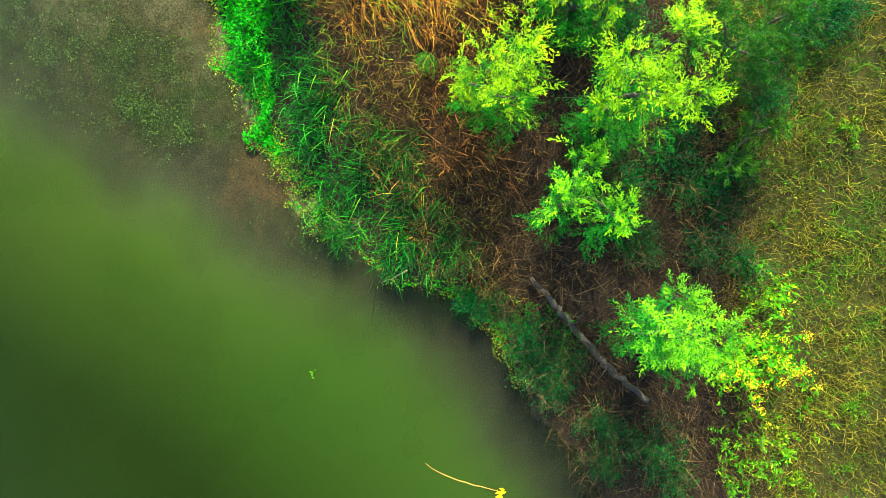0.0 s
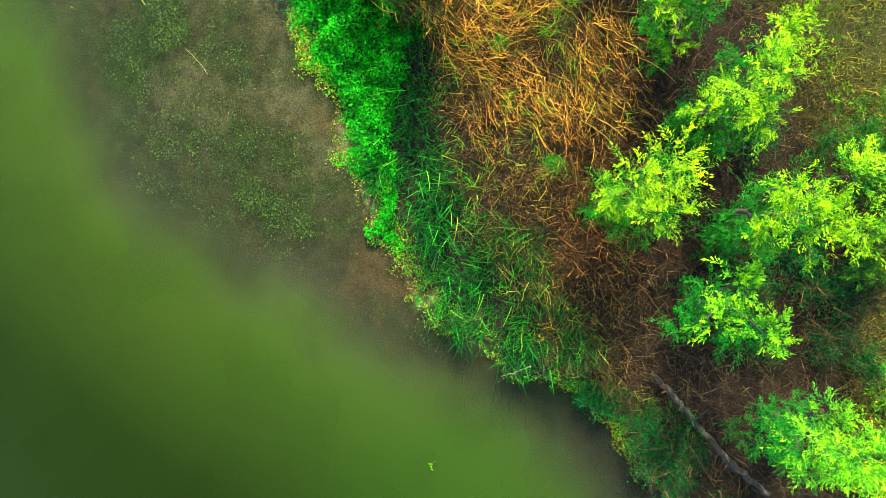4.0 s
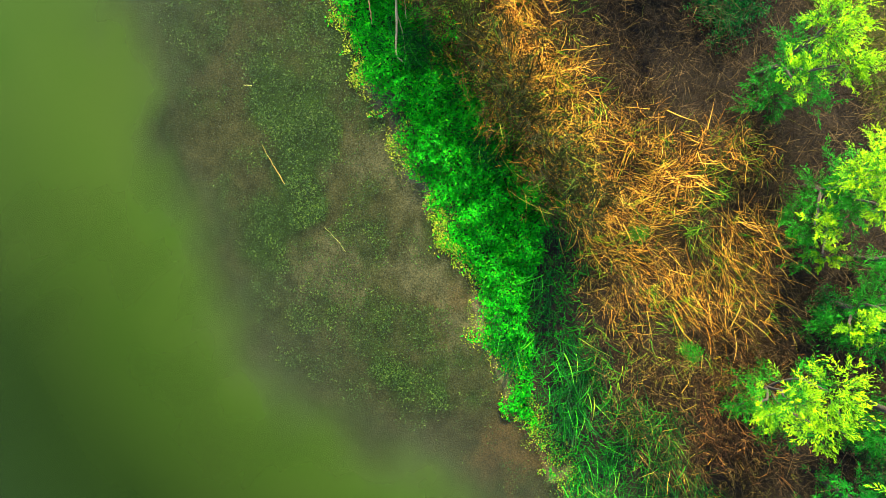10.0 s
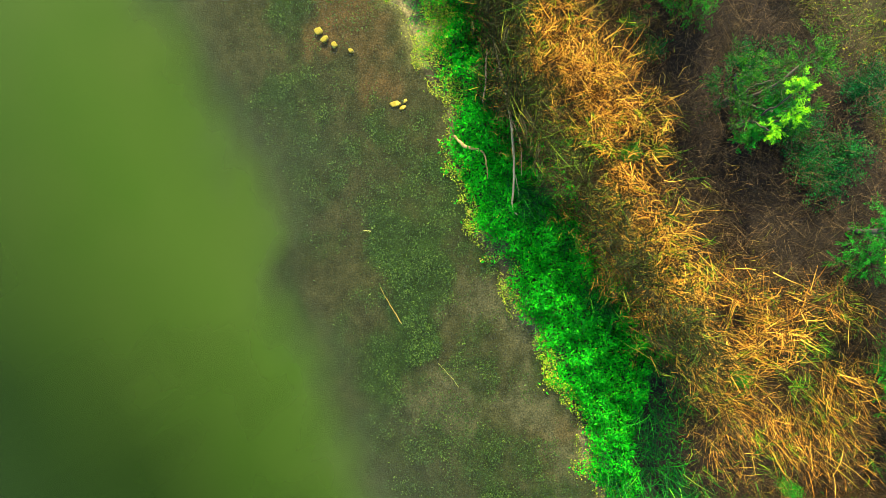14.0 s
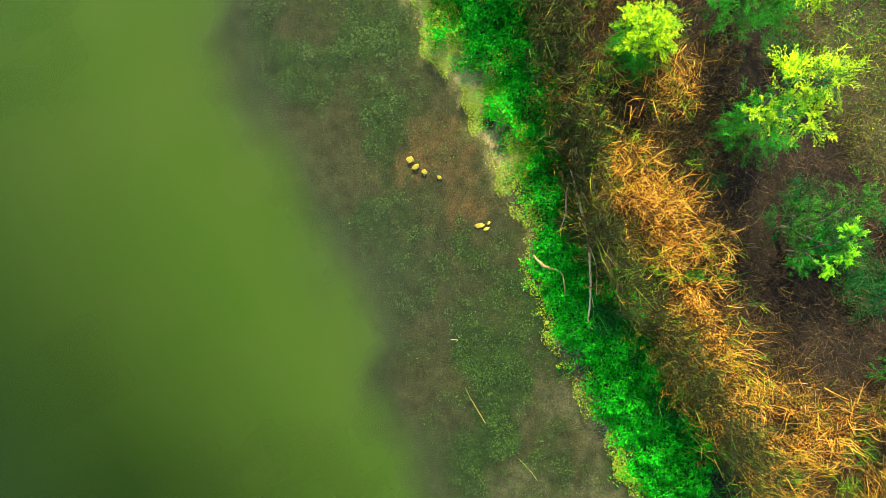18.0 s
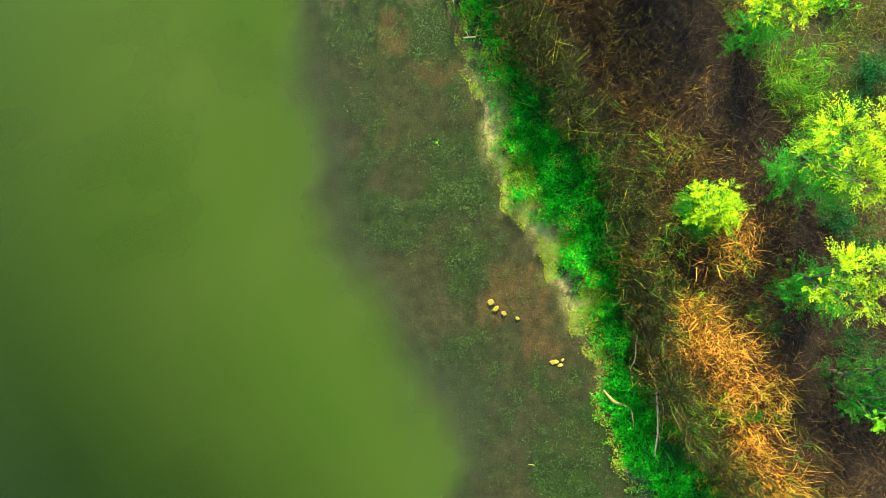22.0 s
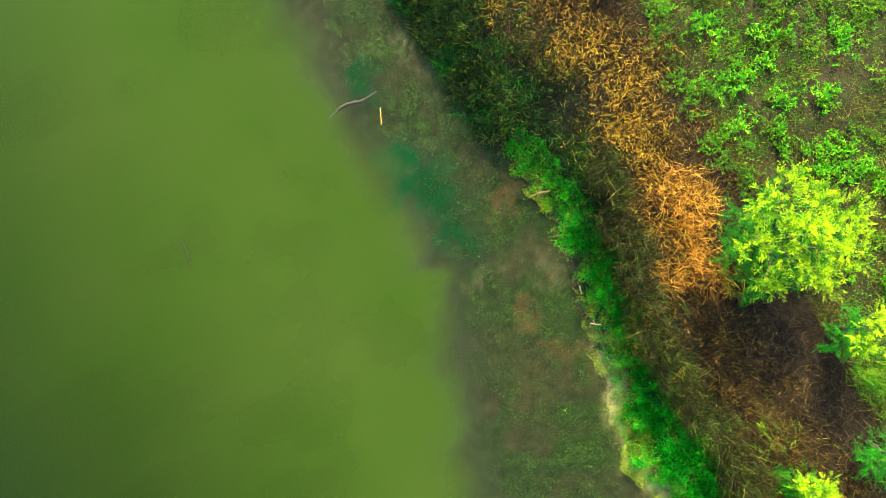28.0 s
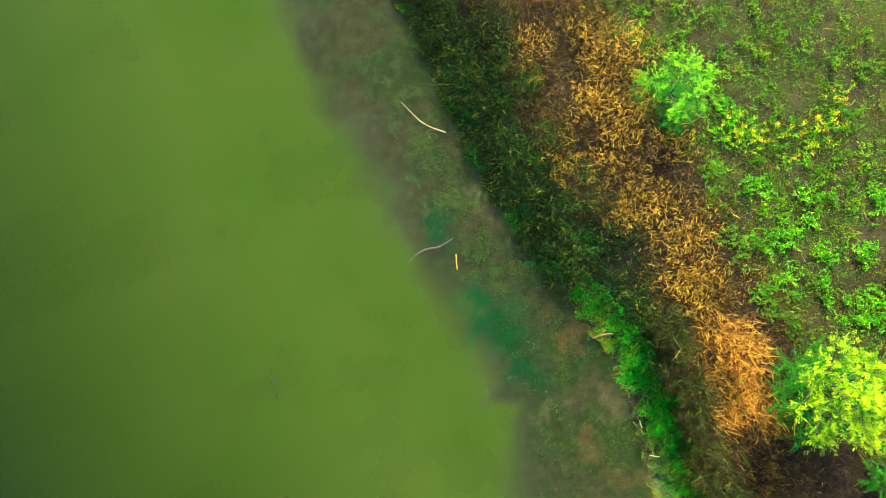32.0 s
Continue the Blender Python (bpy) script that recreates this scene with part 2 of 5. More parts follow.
# Edge of the weedy shallows, waterline, front and back of the dry reeds.
BED_U = [-40, -30, -23, -19, -17.1, -16.4, -15.2, -14, -12.5, -11, -9.7, -9.1, -7, -4, -1.5, 2.6, 5, 7.5, 10, 11.8, 12.35, 12.95, 14, 16, 18, 20.6, 26, 60]
BED_V = [3.6, 3.6, 3.2, 2.7, 1.8, 1.2, -0.3, -0.9, -2.0, -3.0, -3.8, -4.3, -3.8, -3.6, -3.1, -3.2, -3.4, -2.7, -2.0, -1.05, -0.6, -2.0, -1.3, -0.9, -1.5, -2.0, -1.9, -2]
SHORE_U = [-40, -23, -20.8, -19.6, -18.7, -17.5, -16.7, -15, -13.7, -11.3, -9.3, -8, -5, -3.4, -2, 0.5, 2.3, 4, 6, 7.5, 8.6, 10, 12, 14.1, 17, 19.5, 22.5, 25, 60]
SHORE_V = [4.4, 4.0, 3.5, 3.3, 3.5, 2.9, 1.9, 0.9, 0.6, 0.65, 1.1, 0.95, 0.85, 1.0, 1.5, 1.6, 1.7, 1.35, 1.8, 2.1, 2.2, 2.55, 2.8, 2.65, 2.1, 1.8, 1.7, 1.9, 2]
FRONT_U = [-40, -19, -17, -16, -14.5, -12.5, -11.5, -10.5, -9.5, -7.3, -5.4, -4, -2.4, 0, 2.3, 4, 6, 8, 10.5, 12.8, 15.2, 16.5, 17.6, 20, 60]
FRONT_V = [5, 4.4, 2.3, 2.05, 2.15, 2.0, 2.3, 2.6, 3.35, 3.05, 2.95, 2.6, 2.5, 3.0, 3.7, 3.7, 3.4, 3.5, 4.0, 4.2, 4.5, 3.0, 2.3, 1.9, 2]
BACK_U = [-40, -17.2, -15.3, -13.5, -12, -9.6, -8.6, -6.6, -3, -0.4, 2, 5, 8, 11, 15.4, 18.4, 21, 60]
BACK_V = [5, 4.3, 5.3, 5.9, 7.0, 7.9, 6.2, 5.6, 6.2, 7.0, 7.0, 6.4, 6.7, 8.0, 8.0, 7.2, 7.6, 7.5]


def bed_v(u):
    return np.interp(u, BED_U, BED_V)


def shore_v(u):
    return np.interp(u, SHORE_U, SHORE_V) + 0.10 * np.sin(3.1 * u) + 0.06 * np.sin(7.7 * u + 1.0)


def front_v(u):
    return np.interp(u, FRONT_U, FRONT_V)


def back_v(u):
    return np.interp(u, BACK_U, BACK_V)


MEADOW_U = [-40, -26, -23.5, -21, -18.5, -10, 2, 8, 14.7, 16.7, 20, 26, 60]
MEADOW_V = [6, 6.2, 6.7, 7.4, 9.3, 10.2, 9.3, 9.0, 8.4, 8.6, 7.5, 7.6, 7.6]


def meadow_v(u):
    return np.interp(u, MEADOW_U, MEADOW_V)


rng = np.random.default_rng(11)
LATTICE = rng.random((64, 64))


def patches(x, y, size, shift=0.0):
    """Smooth value noise, 0 to 1, with cells of the given size."""
    a, b = np.asarray(x, float) / size + 17.3 + shift, np.asarray(y, float) / size + 5.7 + 2 * shift
    i, j = np.floor(a).astype(int), np.floor(b).astype(int)
    f, g = a - i, b - j
    f, g = f * f * (3 - 2 * f), g * g * (3 - 2 * g)
    at = lambda p, q: LATTICE[p % 64, q % 64]
    return (at(i, j) * (1 - f) + at(i + 1, j) * f) * (1 - g) + (at(i, j + 1) * (1 - f) + at(i + 1, j + 1) * f) * g


def clouds(x, y, size, shift=0.0):
    """Four octaves of the value noise, 0 to 1."""
    return sum(w * patches(x + 3.1 * k, y - 2.3 * k, size / 2 ** k, shift + k) for k, w in enumerate((0.45, 0.28, 0.17, 0.10)))


def warped(x, y, size, shift=0.0):
    """The same noise with its cells bent out of line."""
    a, c = clouds(x, y, 1.1, 71) - 0.5, clouds(x, y, 1.1, 83) - 0.5
    return clouds(x + 2.6 * a, y + 2.6 * c, size, shift)


def ground_z(x, y):
    u, v = uv(np.asarray(x, float), np.asarray(y, float))
    s, b = shore_v(u), bed_v(u)
    land = np.interp(v - s, [0, 0.5, 2, 5, 9, 20, 60], [0.0, 0.05, 0.18, 0.36, 0.55, 0.7, 0.9])
    land = land + np.clip((v - s) / 2, 0, 1) * (0.16 * (patches(x, y, 1.3) - 0.5) + 0.07 * (patches(x, y, 0.4) - 0.5))
    part_way = np.clip((s - v) / np.maximum(s - b, 0.3), 0, 1)
    under = -0.02 - 0.30 * part_way ** 1.2 - 0.55 * np.clip(b - v, 0, 5) + 0.05 * (patches(x, y, 0.6) - 0.5) * part_way
    return np.where(v > s, land, under)


# ---- mesh helpers ----


def quad_mesh(name, verts, faces):
    """A mesh from arrays of places and of four-cornered faces."""
    me = bpy.data.meshes.new(name)
    verts, faces = np.ascontiguousarray(verts, np.float32), np.ascontiguousarray(faces, np.int32)
    me.vertices.add(len(verts))
    me.vertices.foreach_set("co", verts.ravel())
    me.loops.add(faces.size)
    me.loops.foreach_set("vertex_index", faces.ravel())
    me.polygons.add(len(faces))
    me.polygons.foreach_set("loop_start", np.arange(0, faces.size, faces.shape[1], dtype=np.int32))
    me.update(calc_edges=True)
    return me


def mesh_object(name, me, material, parent=None, label="", smooth=False):
    ob = new(name, me)
    if not me.materials:
        me.materials.append(material)
    if smooth:
        me.polygons.foreach_set("use_smooth", np.ones(len(me.polygons), bool))
    if parent:
        ob.parent = parent
    if label:
        ob["label"] = label
    return ob


def blades(base, az, lean, bend, length, width, segs=4, twist=0.5, r=rng, curl=0.55):
    """Ribbons that start at base, lean from the upright by lean and curve over by bend (radians)."""
    n = len(base)
    tw, swing = r.normal(0, twist, n), r.normal(0, curl, n)
    pos, verts = np.array(base, float), []
    for k in range(segs + 1):
        s = k / segs
        to = az + swing * s
        out_dir = np.stack([np.cos(to), np.sin(to), 0 * to], 1)
        side = np.stack([-np.sin(to) * np.cos(tw), np.cos(to) * np.cos(tw), np.sin(tw)], 1)
        w = width * (1.0 - 0.9 * s ** 1.6) * 0.5
        verts.append(np.stack([pos - side * w[:, None], pos + side * w[:, None]], 1))
        ang = lean + bend * s
        pos = pos + (length / segs)[:, None] * (np.sin(ang)[:, None] * out_dir + np.cos(ang)[:, None] * np.array([0, 0, 1.0]))
    v = np.stack(verts, 1).reshape(-1, 3)
    first = np.arange(n)[:, None] * (2 * (segs + 1)) + np.arange(segs)[None] * 2
    f = np.stack([first, first + 1, first + 3, first + 2], -1).reshape(-1, 4)
    return v, f


def leaflets(pos, way, length, width, r=rng, flat=0.6, facing=(0, 0, 1.0)):
    """Pointed leaves, each one folded quad with its base at pos, its upper side towards facing."""
    n = len(pos)
    way = way / np.linalg.norm(way, axis=1, keepdims=True)
    up = r.normal(0, flat, (n, 3)) + np.asarray(facing)
    side = np.cross(way, up)
    side /= np.linalg.norm(side, axis=1, keepdims=True) + 1e-9
    lift = np.cross(side, way)
    mid = pos + way * (length * 0.45)[:, None] + lift * (length * 0.05)[:, None]
    half = side * (width * 0.5)[:, None]
    v = np.stack([pos, mid - half, pos + way * length[:, None], mid + half], 1).reshape(-1, 3)
    f = np.arange(4 * n).reshape(n, 4)
    return v, f


def tube(path, radii, sides=7, rough=0.12, r=rng):
    """A round, uneven stem along a path, with closed ends."""
    path = np.asarray(path, float)
    verts, faces = [], []
    for k, (p, rad) in enumerate(zip(path, radii)):
        tangent = path[min(k + 1, len(path) - 1)] - path[max(k - 1, 0)]
        tangent /= np.linalg.norm(tangent)
        a = np.cross(tangent, (0.31, 0.2, 0.93) if abs(tangent[2]) < 0.9 else (1, 0, 0))
        a /= np.linalg.norm(a)
        b = np.cross(tangent, a)
        for s in range(sides):
            th = 2 * math.pi * s / sides
            verts.append(p + rad * (1 + r.normal(0, rough)) * (math.cos(th) * a + math.sin(th) * b))
    for k in range(len(path) - 1):
        for s in range(sides):
            faces.append((k * sides + s, k * sides + (s + 1) % sides, (k + 1) * sides + (s + 1) % sides, (k + 1) * sides + s))
    n = len(verts)
    verts += [path[0], path[-1]]
    last = (len(path) - 1) * sides
    for s in range(0, sides):
        faces.append((n, (s + 1) % sides, s, s))
        faces.append((n + 1, last + s, last + (s + 1) % sides, last + (s + 1) % sides))
    return np.array(verts), faces


def tube_mesh(name, tubes):
    verts, faces, at = [], [], 0
    for v, f in tubes:
        verts.append(v)
        faces += [tuple(dict.fromkeys(i + at for i in q)) for q in f]
        at += len(v)
    me = bpy.data.meshes.new(name)
    me.from_pydata(np.concatenate(verts).tolist(), [], faces)
    me.polygons.foreach_set("use_smooth", np.ones(len(me.polygons), bool))
    me.update()
    return me


def curve_path(points, steps=6, sway=0.0, r=rng):
    """Points along a smooth line through the given ones."""
    pts = [np.asarray(p, float) for p in points]
    ext = [2 * pts[0] - pts[1], *pts, 2 * pts[-1] - pts[-2]]
    out = []
    for i in range(1, len(ext) - 2):
        p0, p1, p2, p3 = ext[i - 1 : i + 3]
        for k in range(steps):
            s = k / steps
            out.append(0.5 * (2 * p1 + (p2 - p0) * s + (2 * p0 - 5 * p1 + 4 * p2 - p3) * s * s + (3 * p1 - p0 - 3 * p2 + p3) * s ** 3))
    out.append(pts[-1])
    out = np.array(out)
    if sway:
        out[1:-1] += r.normal(0, sway, (len(out) - 2, 3))
    return out


def scatter(n, u0, u1, low, high, r=rng):
    """Random places between two lines along the shore, as x, y, u, v."""
    u = r.uniform(u0, u1, n)
    a, b = low(u), high(u)
    most = np.max(b - a)
    keep = r.random(n) < (b - a) / max(most, 1e-6)
    u, a, b = u[keep], a[keep], b[keep]
    v = a + (b - a) * r.random(len(u))
    return (*xy(u, v), u, v)


# ---- ground: one sheet to the horizon, and the lake on it ----


def axis_steps(a, b, step, far):
    mid = np.arange(a, b + step / 2, step)
    out = np.array([6, 14, 30, 70, 160, 400, 1000, 2000.0])
    out = out[out <= far]
    return np.concatenate([a - out[::-1], mid, b + out])


def sheet(name, us, vs, height):
    uu, vv = np.meshgrid(us, vs, indexing="ij")
    x, y = xy(uu.ravel(), vv.ravel())
    verts = np.stack([x, y, height(x, y)], 1)
    n, m = len(us), len(vs)
    i = (np.arange(n - 1)[:, None] * m + np.arange(m - 1)[None]).ravel()
    return quad_mesh(name, verts, np.stack([i, i + m, i + m + 1, i + 1], 1)), x, y


def colour_layer(me, name, cols):
    layer = me.color_attributes.new(name, "FLOAT_COLOR", "POINT")
    layer.data.foreach_set("color", np.concatenate([cols, np.ones((len(cols), 1))], 1).astype(np.float32).ravel())


def spots(x, y, places):
    """0 to 1: nearness to any of a few patches (x, y, radius)."""
    best = np.zeros(len(x))
    x, y = x + 1.6 * (clouds(x, y, 0.7, 81) - 0.5), y + 1.6 * (clouds(x, y, 0.7, 87) - 0.5)
    for px, py, rad in places:
        d = np.hypot(x - px, y - py) / rad + 3.0 * (clouds(x, y, 0.7, 31) - 0.5)
        best = np.maximum(best, np.clip(1.5 - 1.3 * d, 0, 1))
    return best


SAND = [(-3.3, 13.2, 0.2), (-7.75, 18.5, 0.22), (-6.6, 17.2, 0.3), (8.0, -12.8, 0.25), (7.2, -12.3, 0.2)]
MOSS = [(-6.1, 11.9, 0.75), (-6.6, 13.0, 0.7), (-7.3, 13.8, 0.8), (-8.0, 14.6, 0.6), (-9.2, 16.5, 0.5), (-9.3, 17.4, 0.4)]
RUST = [(-3.8, 9.2, 0.6), (-2.6, 8.0, 0.6), (-0.5, 1.2, 0.9), (0.3, 0.2, 0.8), (-4.5, 12.9, 0.5), (5.0, -9.0, 0.8), (6.3, -11.9, 0.9)]
# silt; the last four are paler grey patches in the northern shallows
SILT_AND_PALE = [(4.4, -7.9, 0.8), (2.8, -5.2, 0.8), (4.2, -6.3, 0.5), (5.2, -9.4, 0.8), (-2.9, 10.6, 0.6), (-5.2, 10.4, 0.5), (2.2, -7.9, 0.9), (3.4, -3.9, 0.5), (-7.0, 17.6, 0.8), (-7.9, 18.9, 0.8), (-6.2, 16.4, 0.8), (-8.5, 20.1, 0.7)]

ground_me, gx, gy = sheet("ground", axis_steps(-28, 34, 0.2, 2000), axis_steps(-9, 15, 0.2, 2000), ground_z)
gu, gv = uv(gx, gy)
inland = gv - shore_v(gu)
cols = np.where((inland > 0)[:, None], (0.014, 0.0100, 0.007), (0.0324, 0.0297, 0.0135))
open_grass = np.clip((gv - meadow_v(gu) + 1.5 * (clouds(gx, gy, 1.2, 61) - 0.5)) / 0.6, 0, 1)[:, None]
cols = np.where((inland > 0)[:, None], cols * (1 - open_grass) + np.where((gu < -8)[:, None], (0.029, 0.030, 0.007), (0.028, 0.024, 0.009)) * open_grass, cols)
far_meadow = (np.clip((inland - 13) / 5, 0, 1) * np.clip(3.5 * (clouds(gx, gy, 5.0, 51) - 0.2), 0.2, 1))[:, None]
cols = cols * (1 - far_meadow) + np.array((0.075, 0.085, 0.016)) * far_meadow
weed_bed = (np.clip((warped(gx, gy, 1.5, 3) - 0.36) * 4, 0, 1) * (inland < 0))[:, None]
cols = cols * (1 - weed_bed) + np.array((0.0135, 0.0297, 0.0045)) * weed_bed
for places, tone in ((RUST, (0.070, 0.040, 0.018)), (SILT_AND_PALE, (0.062, 0.054, 0.032)), (MOSS, (0.001, 0.055, 0.010)), (SAND, (0.22, 0.19, 0.09))):
    k = spots(gx, gy, places)[:, None]
    cols = cols * (1 - k) + np.array(tone) * k
edge = np.exp(-((inland - 0.12) / 0.22) ** 2)[:, None] * 0.6 * (np.clip((9 - gu) / 2, 0.15, 1) * np.clip((gu + 17.5) / 2, 0.05, 1) * np.clip(4 * (patches(gx, gy, 1.7, 5) - 0.3), 0, 1))[:, None]
cols = cols * (1 - edge) + np.array((0.12, 0.10, 0.045)) * edge
beach = (np.exp(-(np.maximum(np.abs(inland - 0.4) - 0.25, 0) / 0.28) ** 2) * np.clip(np.minimum(gu + 0.8, (8.5 - gu) / 3), 0, 1) * np.clip(4.5 * (clouds(gx, gy, 0.7, 33) - 0.36), 0, 1))[:, None]
cols = cols * (1 - beach) + np.array((0.26, 0.22, 0.09)) * beach
colour_layer(ground_me, "soil", cols)
m, t, out = base_material("soil_and_lake_bed")
att = t.nodes.new("ShaderNodeAttribute")
att.attribute_name = "soil"
grit = noise_tex(t, 26.0, 6.0, 0.7)
clods = noise_tex(t, 2.6, 6.0, 0.7)
col = mixed(t, att.outputs["Color"], ramp(t, [(0.32, (0.28, 0.30, 0.26)), (0.5, (0.9, 0.92, 0.85)), (0.7, (1.9, 1.8, 1.6))], grit), 1.0, "MULTIPLY")
col = mixed(t, col, ramp(t, [(0.32, (0.50, 0.54, 0.48)), (0.5, (0.95, 0.95, 0.9)), (0.7, (1.55, 1.45, 1.35))], clods), 1.0, "MULTIPLY")
b = t.nodes.new("ShaderNodeBsdfPrincipled")
b.inputs["Roughness"].default_value = 0.9
b.inputs["Specular IOR Level"].default_value = 0.15
t.links.new(col, b.inputs["Base Color"])
t.links.new(bump(t, grit, 0.7, 0.03), b.inputs["Normal"])
t.links.new(b.outputs[0], out.inputs[0])
ground = tagged(mesh_object("ground", ground_me, m, smooth=True), "brown lake bank and weedy lake bed, soil, sand and silt", "ground", kind="structure")

# Water: murky green where deep, thin and grey over the weedy shallows.
water_me, wx, wy = sheet("water", axis_steps(-28, 34, 0.25, 2000), np.concatenate([-4 - np.array([2000, 1000, 400, 160, 70, 30, 16, 10, 7, 5, 4, 3, 2.5, 2, 1.5, 1, 0.5]) * 1.0, np.arange(-4, 5.01, 0.2)]), lambda x, y: 0 * x)
wu, wv = uv(wx, wy)
d1 = wv - bed_v(wu) + 1.6 * (clouds(wx, wy, 1.8, 7) - 0.5)
deep = 1 / (1 + np.exp(np.clip(d1 / 0.36, -30, 30)))
cloud = np.clip((clouds(wx, wy, 2.6, 9) - 0.35) * 2.2, 0, 1) * np.clip(1 - d1 / 3.5, 0, 1)
mx_, my_ = wx + 2.2 * (clouds(wx, wy, 1.0, 91) - 0.5), wy + 2.2 * (clouds(wx, wy, 1.0, 95) - 0.5)
mossy = np.max([np.exp(-(np.hypot(mx_ - px, my_ - py) / (1.15 * rad)) ** 2) for px, py, rad in MOSS], axis=0)
mossy = np.clip(1.35 * mossy - 0.12, 0, 1)
murk = np.clip(0.11 + 0.36 * cloud + 0.8 * deep + 0.55 * mossy, 0, 0.985)
dim_reach = np.clip((wu + 6) / 22, 0, 1)      # the painted dimming begins nearer the shore in the south
bed_mean = np.mean([bed_v(wu + k) for k in np.linspace(-6, 6, 13)], axis=0)
# lens vignetting imitated by darker water colour away from the shore
edge_dim = np.clip((bed_mean - wv - 1.2 - 4.0 * dim_reach) / (4.5 + 9.0 * dim_reach), 0, 1)
brownish = np.clip((-12.5 - wu) / 4, 0, 1) * np.exp(-np.clip(shore_v(wu) - wv, 0, 9) / 1.8)
# shade and dark reflections along the southern bank, painted as a water tint
bank_shade = np.clip((-15.8 - wu) / 1.4, 0, 1) * np.exp(-(np.clip(shore_v(wu) - wv, 0, 9) / 1.25) ** 2) * np.clip(0.5 + 1.4 * clouds(wx, wy, 1.1, 57), 0, 1)
colour_layer(water_me, "shade_band", bank_shade[:, None] * np.ones((1, 3)))
colour_layer(water_me, "turbid", np.stack([murk, deep, brownish], 1))
fresh_green = np.clip((-12.5 - wu) / 5, 0, 1)      # greener water at the southern end
colour_layer(water_me, "water_tint", np.stack([edge_dim, mossy, fresh_green], 1))
m, t, out = base_material("lake_water")
att = t.nodes.new("ShaderNodeAttribute")
att.attribute_name = "turbid"
sep = t.nodes.new("ShaderNodeSeparateColor")
t.links.new(att.outputs["Color"], sep.inputs[0])
drift_noise = noise_tex(t, 0.22, 3.0, 0.5)
green = ramp(t, [(0.3, (0.0182, 0.0405, 0.0036)), (0.7, (0.0246, 0.0441, 0.0058))], drift_noise)
water_tint = t.nodes.new("ShaderNodeAttribute")
water_tint.attribute_name = "water_tint"
deep_sep = t.nodes.new("ShaderNodeSeparateColor")
t.links.new(water_tint.outputs["Color"], deep_sep.inputs[0])
green = mixed(t, green, (0.0126, 0.0387, 0.00306), deep_sep.outputs["Blue"])
# dark green for the vignette painted on the outer water
green = mixed(t, green, (0.0052, 0.0128, 0.0010), deep_sep.outputs["Red"])
body = mixed(t, (0.0280, 0.0305, 0.0200), green, sep.outputs["Green"])
body = mixed(t, body, (0.0414, 0.036, 0.0144), maths(t, "MULTIPLY", sep.outputs["Blue"], 0.4))
body = mixed(t, body, (0.0018, 0.0250, 0.0060), maths(t, "MULTIPLY", deep_sep.outputs["Green"], 0.95))
# darkens the water body by the painted bank shade
shade_band = t.nodes.new("ShaderNodeAttribute")
shade_band.attribute_name = "shade_band"
body = mixed(t, body, (0.0085, 0.0105, 0.0085), maths(t, "MULTIPLY", shade_band.outputs["Fac"], 0.85))
dif = t.nodes.new("ShaderNodeBsdfDiffuse")
t.links.new(body, dif.inputs[0])
clear = t.nodes.new("ShaderNodeBsdfTransparent")
clear.inputs[0].default_value = (0.80, 0.86, 0.74, 1)
mx = t.nodes.new("ShaderNodeMixShader")
t.links.new(sep.outputs["Red"], mx.inputs[0])
t.links.new(clear.outputs[0], mx.inputs[1])
t.links.new(dif.outputs[0], mx.inputs[2])
gloss = t.nodes.new("ShaderNodeBsdfGlossy")
gloss.inputs["Roughness"].default_value = 0.06
gloss.inputs[0].default_value = (0.29, 0.31, 0.19, 1)
fres = t.nodes.new("ShaderNodeFresnel")
fres.inputs[0].default_value = 1.33
ripple = bump(t, noise_tex(t, 5.0, 3.0, 0.5), 0.08, 0.02)
t.links.new(ripple, gloss.inputs["Normal"])
t.links.new(ripple, fres.inputs["Normal"])
mx2 = t.nodes.new("ShaderNodeMixShader")
t.links.new(fres.outputs[0], mx2.inputs[0])
t.links.new(mx.outputs[0], mx2.inputs[1])
t.links.new(gloss.outputs[0], mx2.inputs[2])
t.links.new(mx2.outputs[0], out.inputs[0])
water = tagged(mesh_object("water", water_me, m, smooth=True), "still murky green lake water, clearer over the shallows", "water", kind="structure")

# ---- trees ----


